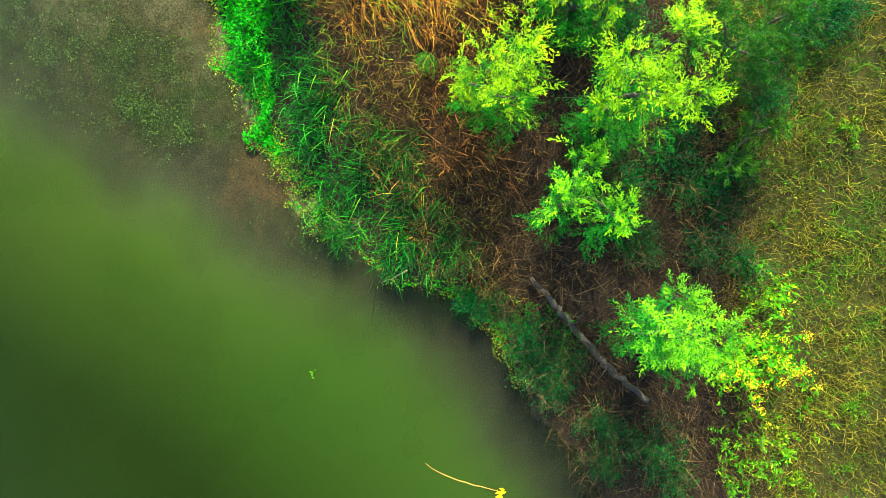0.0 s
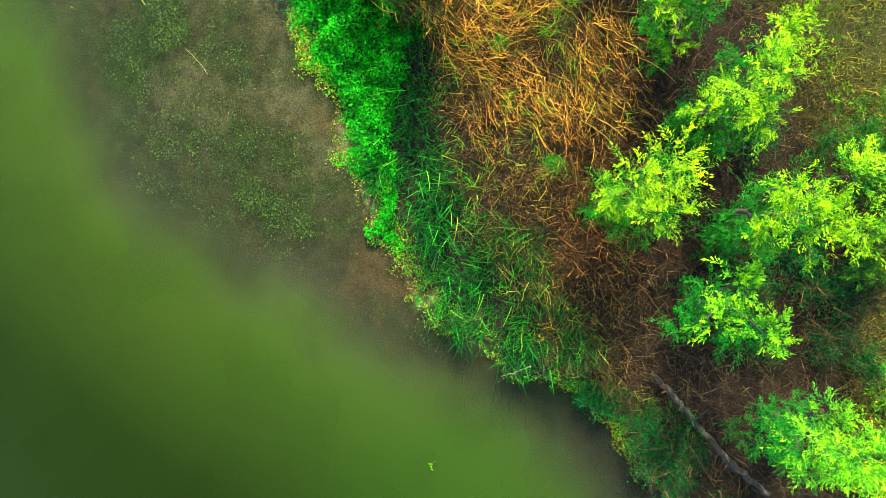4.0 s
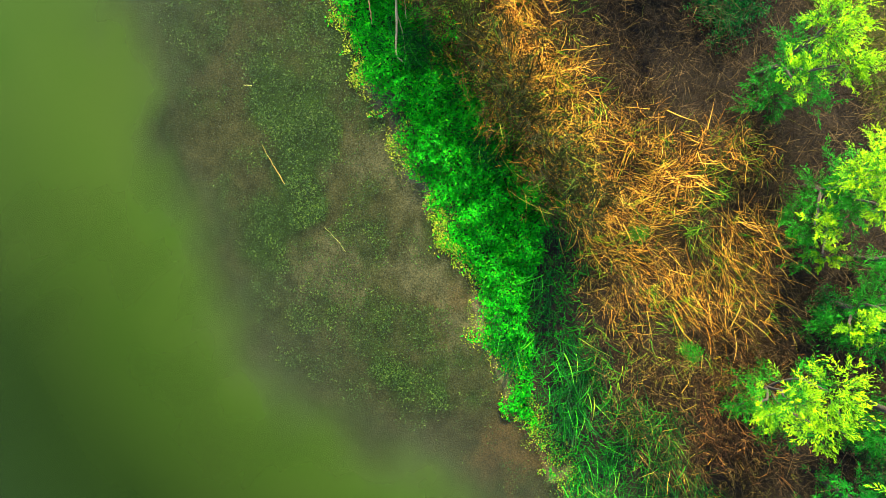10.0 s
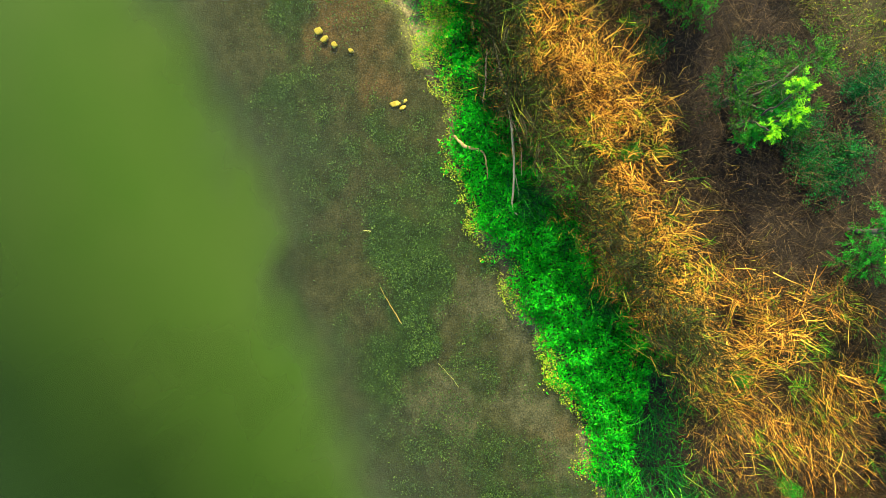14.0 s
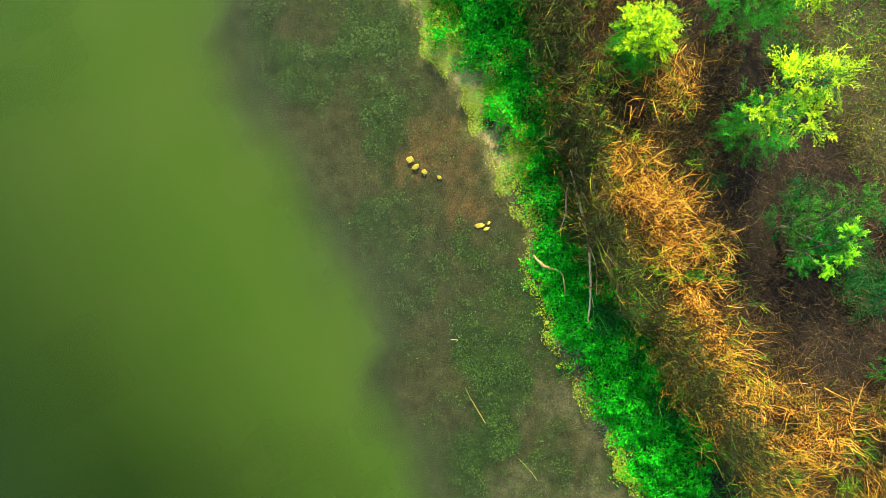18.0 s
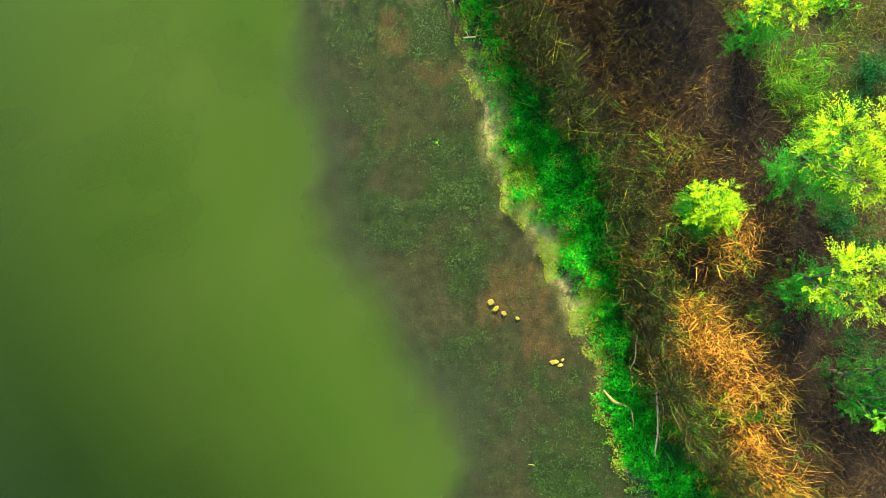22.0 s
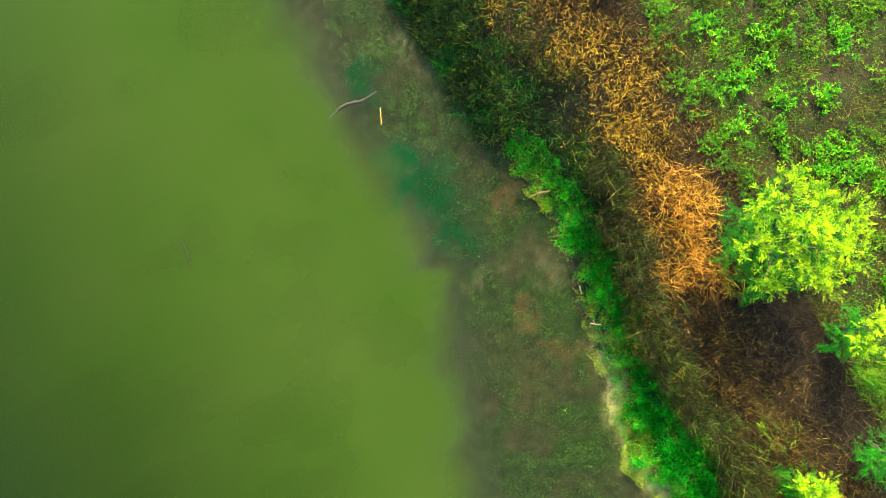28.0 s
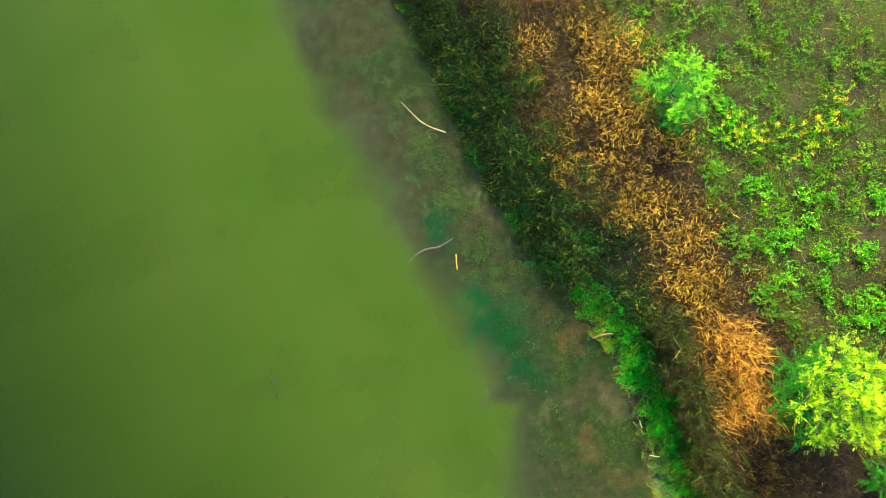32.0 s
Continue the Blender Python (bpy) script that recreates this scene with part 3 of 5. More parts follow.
def willow(x, y, lobes, seed, leaf=None, label="bushy willow tree with bright yellow-green feathery leaves", top_bias=0.15, thick=1.0):
    """A willow with its base at x, y. lobes: (dx, dy, height of the middle above the base, radius)."""
    r = np.random.default_rng(seed)
    leaf = leaf or WILLOW
    root = new("willow_tree")
    z0 = float(ground_z(x, y)) - 0.03
    root.location = (x, y, z0)
    tagged(root, label, "tree", "willows on the bank")
    low = min(l[2] for l in lobes) * 0.45
    mean = np.mean([(l[0], l[1]) for l in lobes], axis=0) * 0.3
    fork = np.array([mean[0], mean[1], max(0.25, low)])
    rad = 0.035 + 0.02 * max(l[3] for l in lobes) * len(lobes) ** 0.5
    trunk = curve_path([(0, 0, 0), (fork[0] * 0.3 + r.normal(0, 0.04), fork[1] * 0.3 + r.normal(0, 0.04), fork[2] * 0.5), fork], 4, 0.008, r)
    mesh_object("trunk", tube_mesh("trunk", [tube(trunk, np.linspace(rad * 1.25, rad * 0.9, len(trunk)), 9, 0.06, r)]), BARK, root)
    twigs, lv = [], []
    grown = [(dx, dy, zc, rr, 1.0) for dx, dy, zc, rr in lobes]
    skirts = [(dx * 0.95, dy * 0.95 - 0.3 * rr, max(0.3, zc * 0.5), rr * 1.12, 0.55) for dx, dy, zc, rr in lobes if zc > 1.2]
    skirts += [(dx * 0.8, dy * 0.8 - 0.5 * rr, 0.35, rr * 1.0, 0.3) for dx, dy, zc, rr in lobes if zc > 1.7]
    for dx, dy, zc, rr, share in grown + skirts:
        c = np.array([dx, dy, zc])
        if share > 0.9:
            limb = curve_path([fork, fork * 0.5 + c * 0.5 + r.normal(0, 0.08, 3), c - np.array([0, 0, rr * 0.25]), c], 4, 0.012, r)
            mesh_object("limb", tube_mesh("limb", [tube(limb, np.linspace(rad * 0.55, 0.008, len(limb)), 7, 0.08, r)]), BARK, root)
        n = int(78 * rr * rr * thick * share) + 10
        way = r.normal(0, 1, (n, 3))
        way[:, 2] = np.abs(way[:, 2]) * 0.85 + top_bias - 0.45 * (r.random(n) < 0.3)
        way /= np.linalg.norm(way, axis=1, keepdims=True)
        bunch = r.normal(0, 1, (int(8 * rr) + 4, 3))
        bunch[:, 2] = np.abs(bunch[:, 2]) * 0.8 + 0.1
        bunch /= np.linalg.norm(bunch, axis=1, keepdims=True)
        way = 0.5 * way + 0.8 * bunch[r.integers(0, len(bunch), n)]
        way /= np.linalg.norm(way, axis=1, keepdims=True)
        start = c + way * (rr * r.uniform(0.1, 0.55, n))[:, None] + r.normal(0, 0.1 * rr, (n, 3))
        way = way + r.normal(0, 0.35, (n, 3))
        way /= np.linalg.norm(way, axis=1, keepdims=True)
        reach = rr * r.uniform(0.38, 0.62, n)
        # a spray: one branchlet with side twigs to both sides, leaves along each twig
        steps, along = 13, 5
        s = np.linspace(0.1, 1.0, steps)[None, :, None]
        fall = np.array([0, 0, -1.0]) * r.uniform(0.0, 0.55, n)[:, None] + r.normal(0, 0.25, (n, 3))
        pts = start[:, None] + (way[:, None] * s + fall[:, None] * s ** 2) * reach[:, None, None]
        tang = way[:, None] + 2 * fall[:, None] * s
        tang /= np.linalg.norm(tang, axis=2, keepdims=True) + 1e-9
        across = np.cross(tang, (r.normal(0, 0.45, (n, 3)) + np.array([0, 0, 1.0]))[:, None])
        across /= np.linalg.norm(across, axis=2, keepdims=True) + 1e-9
        turn = np.where(np.arange(steps) % 2, 1.0, -1.0)[None, :, None] * r.uniform(0.25, 0.95, (n, steps, 1))
        twig = tang * 0.8 + across * turn + r.normal(0, 0.16, (n, steps, 3))
        twig /= np.linalg.norm(twig, axis=2, keepdims=True)
        span = reach[:, None, None] * 0.36 * (1.1 - 0.55 * s) * r.uniform(0.5, 1.2, (n, steps, 1))
        k = (np.arange(along) + 0.6) / along
        p = pts[:, :, None] + (twig * span)[:, :, None] * k[None, None, :, None] + r.normal(0, 0.008, (n, steps, along, 3))
        q = twig[:, :, None] + r.normal(0, 0.25, (n, steps, along, 3))
        # painted crown light: more lime on upper sprays, none on the low skirts
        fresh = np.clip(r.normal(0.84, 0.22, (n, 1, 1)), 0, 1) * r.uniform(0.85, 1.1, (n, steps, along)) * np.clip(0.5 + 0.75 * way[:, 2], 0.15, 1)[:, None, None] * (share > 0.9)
        age_and_light = np.clip((s - 0.15) / 0.55 + 0.25 * k[None, None, :], 0, 1) * fresh
        keep = r.random((n, steps, along)) < 0.93
        p_all, p, q = p, p[keep], q[keep]
        p[:, 2] = np.maximum(p[:, 2], 0.1)
        outer = np.array([0, 0, 0.45]) + 0.55 * way[:, None, None] + 0.65 * (p_all - c) / np.linalg.norm(p_all - c, axis=-1, keepdims=True)
        lv.append((p, q, r.uniform(0.034, 0.070, len(p)), age_and_light[keep], outer[keep]))
        for m in range(0, n, 3):
            twigs.append(tube(pts[m, ::7], (0.007, 0.004, 0.002), 3, 0.0, r))
    tagged(mesh_object("twig_spray", tube_mesh("twig_spray", twigs), BARK, root), kind="stuff")
    p, q, size, age_and_light, outer = (np.concatenate(a) for a in zip(*lv))
    v, f = leaflets(p, q, size, size * r.uniform(0.17, 0.27, len(size)), r, 0.4, outer)
    crown = quad_mesh("crown", v, f)
    colour_layer(crown, "young", np.repeat(age_and_light, 4)[:, None] * np.ones((1, 3)))
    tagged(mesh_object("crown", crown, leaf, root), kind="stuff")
    return root


willow(11.38, -10.12, [(-0.25, 0.15, 2.4, 0.74), (0.34, 0.34, 2.6, 0.74), (0.29, -0.39, 2.3, 0.64), (-0.54, -0.1, 2.0, 0.49)], 1)
willow(13.60, -10.45, [(-0.30, 0.22, 3.75, 0.70), (0.35, 0.40, 4.0, 0.66), (0.58, -0.36, 3.8, 0.64), (-0.05, -0.28, 3.6, 0.68), (-0.52, -0.42, 3.1, 0.45)], 2, thick=1.15, label="tall willow tree with open bright green feathery crown")
willow(12.95, -12.25, [(-0.1, 0.48, 2.8, 0.56), (-0.48, -0.19, 2.6, 0.58), (0.48, -0.39, 2.6, 0.6)], 3, WILLOW_GREEN, label="young willow with three bright green leafy tops")
willow(14.62, -14.64, [(0.0, 0.0, 3.2, 0.77), (0.44, -0.1, 3.1, 0.68), (-0.53, -0.05, 2.7, 0.68), (-0.05, 0.58, 2.5, 0.58), (0.1, -0.48, 2.7, 0.58)], 4, WILLOW_GREEN, label="round willow bush with radiating yellow-green sprays")
willow(16.55, -10.90, [(0.0, 0.1, 0.9, 0.6), (0.5, 0.1, 0.8, 0.5), (-0.5, -0.7, 0.8, 0.6)], 5, WILLOW_SHADED, label="low shaded willow bush with dull green leaves", thick=0.7)
willow(15.95, -9.35, [(0.0, 0.0, 2.2, 0.8), (0.7, 0.4, 2.3, 0.7), (-0.6, 0.5, 2.2, 0.7), (0.5, -0.5, 1.8, 0.6)], 6, WILLOW_SHADED, label="dark green willow tree in the shade")
willow(12.48, -5.98, [(0.0, 0.2, 2.9, 0.78), (0.54, 0.0, 2.9, 0.68), (-0.39, -0.1, 2.6, 0.64), (0.2, -0.49, 2.4, 0.59), (-0.73, -0.83, 2.0, 0.49), (-0.44, -1.37, 1.7, 0.39)], 7)
willow(13.50, -7.46, [(0.0, 0.0, 2.5, 0.54), (0.44, 0.2, 2.4, 0.49)], 8)
willow(12.98, -8.44, [(-0.2, 0.0, 2.7, 0.69), (0.44, 0.25, 2.8, 0.69), (0.29, -0.39, 2.5, 0.59), (-0.59, -0.29, 2.1, 0.44)], 9)
willow(11.40, -3.62, [(0.0, 0.1, 2.7, 0.74), (0.39, -0.39, 2.6, 0.64), (-0.29, -0.59, 2.3, 0.54), (0.39, 0.49, 2.4, 0.59)], 10)
willow(8.55, -0.75, [(-0.3, 0.3, 1.6, 0.6), (0.6, 0.3, 1.2, 0.8), (0.1, -0.5, 1.0, 0.7), (1.1, -0.3, 1.0, 0.7), (1.3, 0.7, 1.2, 0.7)], 11, WILLOW_SHADED, label="low dark green willow in half shade", thick=0.8)
# lit end sprays of the dark willow, built as an added lighter-leaved tree
willow(8.75, -1.25, [(0.45, 0.35, 2.1, 0.36), (0.4, -0.1, 2.0, 0.34), (0.05, -0.35, 1.8, 0.3)], 18, WILLOW_GREEN, thick=1.2, label="sunlit sprays of the low dark willow, added as a slender tree with lighter leaves")
willow(7.45, 1.98, [(-0.19, 0.29, 3.3, 0.76), (0.48, 0.29, 3.4, 0.76), (0.29, -0.38, 3.2, 0.67), (-0.57, -0.19, 2.8, 0.53)], 12, WILLOW_YELLOW)
willow(7.25, 5.05, [(-0.29, 0.39, 3.4, 0.92), (0.58, 0.39, 3.5, 0.87), (0.19, -0.48, 3.2, 0.82), (0.77, -0.67, 2.8, 0.67), (-0.67, 0.0, 2.8, 0.58)], 13, WILLOW_YELLOW)
willow(4.76, 3.82, [(0.04, 0.0, 1.85, 0.69), (-0.26, 0.25, 1.65, 0.49), (0.26, -0.29, 1.65, 0.49), (0.31, 0.3, 1.65, 0.49), (-0.29, -0.25, 1.6, 0.4)], 14, WILLOW_YELLOW, thick=1.6, label="small rounded willow bush with bright lime leaves")
willow(6.05, 8.85, [(0.0, 0.2, 2.4, 0.73), (0.39, -0.2, 2.3, 0.64), (-0.34, -0.24, 2.2, 0.59), (0.2, 0.59, 2.0, 0.49)], 15, WILLOW_YELLOW)
willow(3.42, 11.70, [(-0.97, 0.97, 3.2, 0.7), (-0.29, 1.46, 3.2, 0.66), (0.34, 0.97, 3.6, 0.73), (1.26, 0.88, 3.3, 0.73), (0.0, 0.19, 3.9, 0.74), (0.78, 0.1, 3.7, 0.68), (-1.22, -0.19, 3.0, 0.68), (-0.58, -0.49, 3.4, 0.68), (1.51, -0.39, 3.1, 0.68), (0.34, -0.92, 3.3, 0.72), (-0.58, -1.26, 2.7, 0.63), (1.07, -1.17, 2.8, 0.6), (1.9, 0.34, 2.8, 0.54), (0.29, -0.29, 3.5, 0.7), (-0.39, 0.49, 3.5, 0.63)], 16, WILLOW_YELLOW, thick=1.15, label="large spreading willow tree with dense bright green crown")
willow(-1.38, 21.80, [(0.1, 0.6, 1.9, 0.8), (-0.8, 0.1, 1.6, 0.65), (0.5, -0.4, 2.0, 0.75), (0.1, -0.9, 1.7, 0.6), (0.8, 0.4, 1.7, 0.6)], 17, WILLOW_GREEN, label="willow bush with rounded bright green leaf masses")


# ---- reeds, margins and meadow ----
def reed_mesh(name, seed, n, spread, length, lean, bend, width, segs=4, lift=0.0, fan=0.7, twist=0.5, bundle=9, curl=0.25, rise=0.7, stems=0, swept=None):
    """A clump of blades, gathered in bundles that spring from one spot and lean one way."""
    r = np.random.default_rng(seed)
    k = max(1, n // bundle)
    which = r.integers(0, k, n)
    ang, d = r.uniform(0, 2 * math.pi, k), spread * np.sqrt(r.random(k))
    from_z = np.where(np.arange(k) % 4 == 0, 0.0, lift * r.random(k) ** rise)
    base = np.stack([d * np.cos(ang), d * np.sin(ang), from_z - 0.02], 1)[which] + r.normal(0, 0.045, (n, 3)) * (1, 1, 0.5)
    az = (ang + r.normal(0, fan, k))[which] + r.normal(0, 0.38, n)
    if swept is not None:
        # lodged one way, a few stems the other
        az = r.normal(0, swept, n) + math.pi * (r.random(n) < 0.3)
    lean_of = r.uniform(*lean, k)[which] + r.normal(0, 0.2, n)
    v, f = blades(base, az, lean_of, r.uniform(*bend, n), r.uniform(*length, n), r.uniform(*width, n), segs, twist, r, curl)
    v[:, 2] = np.maximum(v[:, 2], -0.02)
    if stems:
        # upright stems that carry the leaves
        ang, d = r.uniform(0, 2 * math.pi, stems), spread * np.sqrt(r.random(stems))
        foot = np.stack([d * np.cos(ang), d * np.sin(ang), 0 * d - 0.02], 1)
        v2, f2 = blades(foot, ang, r.uniform(0, 0.1, stems), r.normal(0, 0.08, stems), lift * r.uniform(0.7, 1.05, stems), np.full(stems, 0.007), 2, 0.5, r)
        v, f = np.concatenate([v, v2]), np.concatenate([f, f2 + len(v)])
    return quad_mesh(name, v, f)


def plant_row(name, meshes, material, places, label, category, group, r, size=(0.85, 1.2), flat=1.0, facing=None):
    for x, y in places:
        ob = mesh_object(name, meshes[r.integers(len(meshes))], material)
        s = r.uniform(*size)
        ob.matrix_basis = Matrix.LocRotScale((x, y, max(float(ground_z(x, y)), -0.12)), Euler((r.normal(0, 0.06), r.normal(0, 0.06), r.uniform(0, 6.28) if facing is None else r.normal(facing, 0.5))), (s, s, s * flat))
        tagged(ob, label, category, group)


def arching_mesh(name, seed, n, spread, length, width):
    """A tussock of long blades that rise together and arch over towards +x."""
    r = np.random.default_rng(seed)
    base = np.stack([r.normal(0, spread, n), r.normal(0, spread, n), r.uniform(-0.02, 0.35, n)], 1)
    v, f = blades(base, r.normal(0, 1.0, n), r.uniform(0.1, 0.9, n), r.uniform(0.5, 1.5, n), r.uniform(*length, n), r.uniform(*width, n), 5, 0.5, r, 0.3)
    v[:, 2] = np.maximum(v[:, 2], -0.02)
    return quad_mesh(name, v, f)


def stuff(name, v, f, material, label, category):
    return tagged(mesh_object(name, quad_mesh(name, v, f), material), label, category, kind="stuff")


def around(spots_at, count, spread, r):
    return [(px + r.normal(0, spread), py + r.normal(0, spread)) for px, py in spots_at for _ in range(count)]


r = np.random.default_rng(101)
# Dry reeds: golden clumps where the stems lie open to the sun, dull brown ones between.
GOLD_LOW = [(6.9, -5.0), (7.4, -5.4), (8.3, -6.6), (8.6, -6.4), (9.2, -7.1), (11.0, -7.3), (10.2, -8.5), (9.6, -8.3), (6.5, -3.4), (6.2, -4.3), (11.2, -9.6), (11.0, -10.4), (10.8, -8.9), (9.0, -7.9), (10.5, -10.9), (10.9, -11.4), (9.8, -7.6), (7.7, -6.0)]
GOLD_MID = [(3.9, 0.5), (4.7, 0.75), (5.5, 0.3), (5.2, -0.5), (6.0, -0.4), (6.4, -0.9), (5.8, -1.1), (6.2, -1.7), (6.2, -2.6), (5.9, -3.5), (6.4, -4.3), (6.6, -3.8), (7.0, -5.2), (5.0, 0.2), (5.6, -0.1), (5.7, 2.6), (6.0, 3.2)]
GOLD_TOP = [(1.7, 10.6), (1.4, 11.7), (1.2, 12.8), (1.7, 13.2), (0.8, 12.1), (0.5, 13.4), (1.8, 11.2), (1.2, 11.2), (0.2, 14.4), (-0.6, 15.6), (-1.2, 16.8), (-2.4, 18.4), (-3.0, 20.2), (-2.6, 21.2), (-3.6, 22.2), (-3.1, 22.8), (-2.3, 23.6), (-4.3, 24.4), (-0.3, 17.2), (0.5, 15.2), (1.3, 12.8), (1.7, 10.8), (-1.1, 18.0), (-1.5, 20.0), (-2.7, 20.8), (-3.9, 22.0), (-6.3, 23.6), (-4.7, 19.2), (-3.1, 17.2), (-1.5, 15.2)]


def behind_front(spots_at, least):
    """Moves places that lie too near the water back behind the front of the reeds."""
    out = []
    for px, py in spots_at:
        u, v = uv(px, py)
        out.append(xy(u, max(v, front_v(u) + least)))
    return out


GOLD_MID, GOLD_LOW = behind_front(GOLD_MID, 1.15), behind_front(GOLD_LOW, 1.15)
gold = [reed_mesh("golden_reed_clump", 200 + k, 260, 0.5, (0.18, 0.6), (0.5, 1.6), (-0.6, 0.9), (0.005, 0.011), 3, 1.15, 2.5, 0.7, 3, 0.8, stems=14) for k in range(8)]
swept = [reed_mesh("swept_reed_clump", 210 + k, 260, 0.6, (0.25, 0.75), (0.8, 1.6), (-0.4, 0.6), (0.004, 0.009), 3, 1.0, 2.5, 0.7, 4, 0.5, stems=8, swept=0.5) for k in range(6)]
plant_row("swept_reed_clump", swept, DRY, around([q for q in GOLD_LOW if q[1] > -7.5], 2, 0.45, r) + around([q for q in GOLD_LOW if -10.0 < q[1] <= -7.5], 1, 0.4, r), "golden dry reeds lodged by the wind in one direction", "reed clump", "swept golden reeds", r, facing=radians(-48))
plant_row("golden_reed_clump", gold, DRY, around(GOLD_MID, 3, 0.36, r) + around([q for q in GOLD_TOP if q[1] < 13.5], 3, 0.38, r), "clump of fallen golden-orange dry reeds", "reed clump", "golden dry reeds", r)
x, y, u, v = scatter(12, -10.5, -7.5, lambda q: front_v(q) + 1.0, lambda q: back_v(q) - 0.3, r)
plant_row("golden_reed_clump", gold, DRY, zip(x, y), "clump of fallen golden-orange dry reeds", "reed clump", "golden dry reeds", r)
rusty = [me.copy() for me in gold]
for me in rusty:
    me.materials.clear()
plant_row("rusty_reed_clump", rusty, RUSTREED, around([q for q in GOLD_LOW if q[1] <= -10.0], 1, 0.4, r), "clump of fallen rust-brown dry reeds", "reed clump", "rusty dry reeds", r)
dull = [reed_mesh("brown_reed_clump", 250 + k, 210, 0.55, (0.15, 0.6), (0.4, 1.5), (-0.5, 1.0), (0.004, 0.009), 2, 0.95, 2.5, 0.7, 3, 0.6, stems=14) for k in range(8)]
x, y, u, v = scatter(370, -18, 30, lambda q: front_v(q) + np.where(q > 15, 2.2, 0.6), lambda q: back_v(q) + 0.6, r)
plant_row("brown_reed_clump", dull, BROWNREED, zip(x, y), "clump of withered brown reeds, bent and tangled", "reed clump", "brown dry reeds", r)
x, y, u, v = scatter(60000, -19, 31, lambda q: front_v(q) + np.where(q > 15, 1.8, 0.5), back_v, r)
n = len(x)
vv, ff = blades(np.stack([x, y, ground_z(x, y) + r.uniform(0.02, 0.9, n)], 1), r.uniform(0, 6.28, n), r.uniform(0.9, 1.8, n), r.normal(0, 0.6, n), r.uniform(0.12, 0.5, n), r.uniform(0.003, 0.007, n), 1, 0.6, r)
stuff("fallen_reeds", vv, ff, BROWNREED, "tangle of fallen dry reed stems on the bank", "reeds")

short = [reed_mesh("leafy_reed_clump", 270 + k, 180, 0.55, (0.07, 0.22), (0.6, 1.8), (-0.3, 1.2), (0.005, 0.010), 2, 1.05, 2.5, 0.8, 5, stems=12) for k in range(8)]


north = [reed_mesh("leafy_reed_clump", 285 + k, 200, 0.6, (0.07, 0.25), (0.6, 1.8), (-0.3, 1.2), (0.008, 0.016), 2, 1.05, 2.5, 0.8, 5, stems=12) for k in range(8)]


def leafy_row(places, material, label, group, name="leafy_reed_clump", meshes=None, tall=1.0):
    meshes = meshes or short
    for x, y in places:
        root = new(name)
        mesh_object("leaf_tuft", meshes[r.integers(len(meshes))], material, root)["kind"] = "stuff"
        s = r.uniform(0.8, 1.2)
        root.matrix_basis = Matrix.LocRotScale((x, y, max(float(ground_z(x, y)), -0.1)), Euler((0, 0, r.uniform(0, 6.28))), (s, s, s * tall))
        tagged(root, label, "reed clump", group)


x, y, u, v = scatter(120, 11, 31, lambda q: front_v(q) + np.where(q > 15, 2.2, 0.6), lambda q: back_v(q) + 0.2, r)
leafy_row(zip(x, y), REEDLEAF, "clump of withering reeds with orange and olive leaves", "withering leafy reeds")
rusty_leafy = [me.copy() for me in short]
for me in rusty_leafy:
    me.materials.clear()
leafy_row(around([q for q in GOLD_LOW if q[1] < -8.5], 4, 0.5, r), RUSTREED, "clump of rust-brown reeds with short curled leaves", "rusty leafy reeds", "rusty_leaf_clump", rusty_leafy)
x, y, u, v = scatter(40, -18, -3, lambda q: front_v(q) + 0.8, lambda q: back_v(q), r)
x2, y2, u, v = scatter(110, -3, 12, lambda q: front_v(q) + 0.3, lambda q: back_v(q) + 1.0, r)
x, y = np.concatenate([x, x2]), np.concatenate([y, y2])
leafy_row(zip(x, y), REEDLEAF, "clump of withering reeds with orange and olive leaves", "withering leafy reeds")
leafy_row(around([q for q in GOLD_TOP if q[1] >= 13.5], 5, 0.45, r), GOLDLEAF, "leafy golden reed clump at the top of the bank", "golden leafy reeds", "golden_leaf_clump", north)
north = [me.copy() for me in north]
for me in north:
    me.materials.clear()
# clumps with the shade of the reed front painted into their leaves
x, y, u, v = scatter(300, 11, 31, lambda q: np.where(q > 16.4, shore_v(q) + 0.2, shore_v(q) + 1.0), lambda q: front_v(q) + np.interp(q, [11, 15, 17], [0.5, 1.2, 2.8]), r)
leafy_row(zip(x, y), SHADEREED, "dark green leafy reed clump on the shaded bank", "dark leafy reeds", "dark_reed_clump", north, 1.55)

# Tall reeds along the front of the dry belt, shading the waterside plants.
bank_rng, r = r, np.random.default_rng(77)
x, y, u, v = scatter(85, -8.5, 12, lambda q: front_v(q) + 0.05, lambda q: front_v(q) + 0.6, r)
leafy_row(zip(x, y), REEDLEAF, "tall upright reed clump with olive and straw leaves", "tall waterside reeds", "tall_reed_clump", short, 1.8)
r = bank_rng

# more blades in the same shade-darkened colour, along the waterline
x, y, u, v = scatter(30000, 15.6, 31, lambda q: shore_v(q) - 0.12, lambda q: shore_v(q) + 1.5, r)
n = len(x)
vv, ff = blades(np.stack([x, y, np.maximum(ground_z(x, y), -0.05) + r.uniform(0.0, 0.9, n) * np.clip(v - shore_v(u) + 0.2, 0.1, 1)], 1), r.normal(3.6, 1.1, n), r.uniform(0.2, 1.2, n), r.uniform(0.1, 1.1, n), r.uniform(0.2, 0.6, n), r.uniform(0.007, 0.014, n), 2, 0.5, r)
stuff("bankside_reed_blades", vv, ff, SHADEREED, "dark green reed blades crowding the shaded waterline", "reeds")

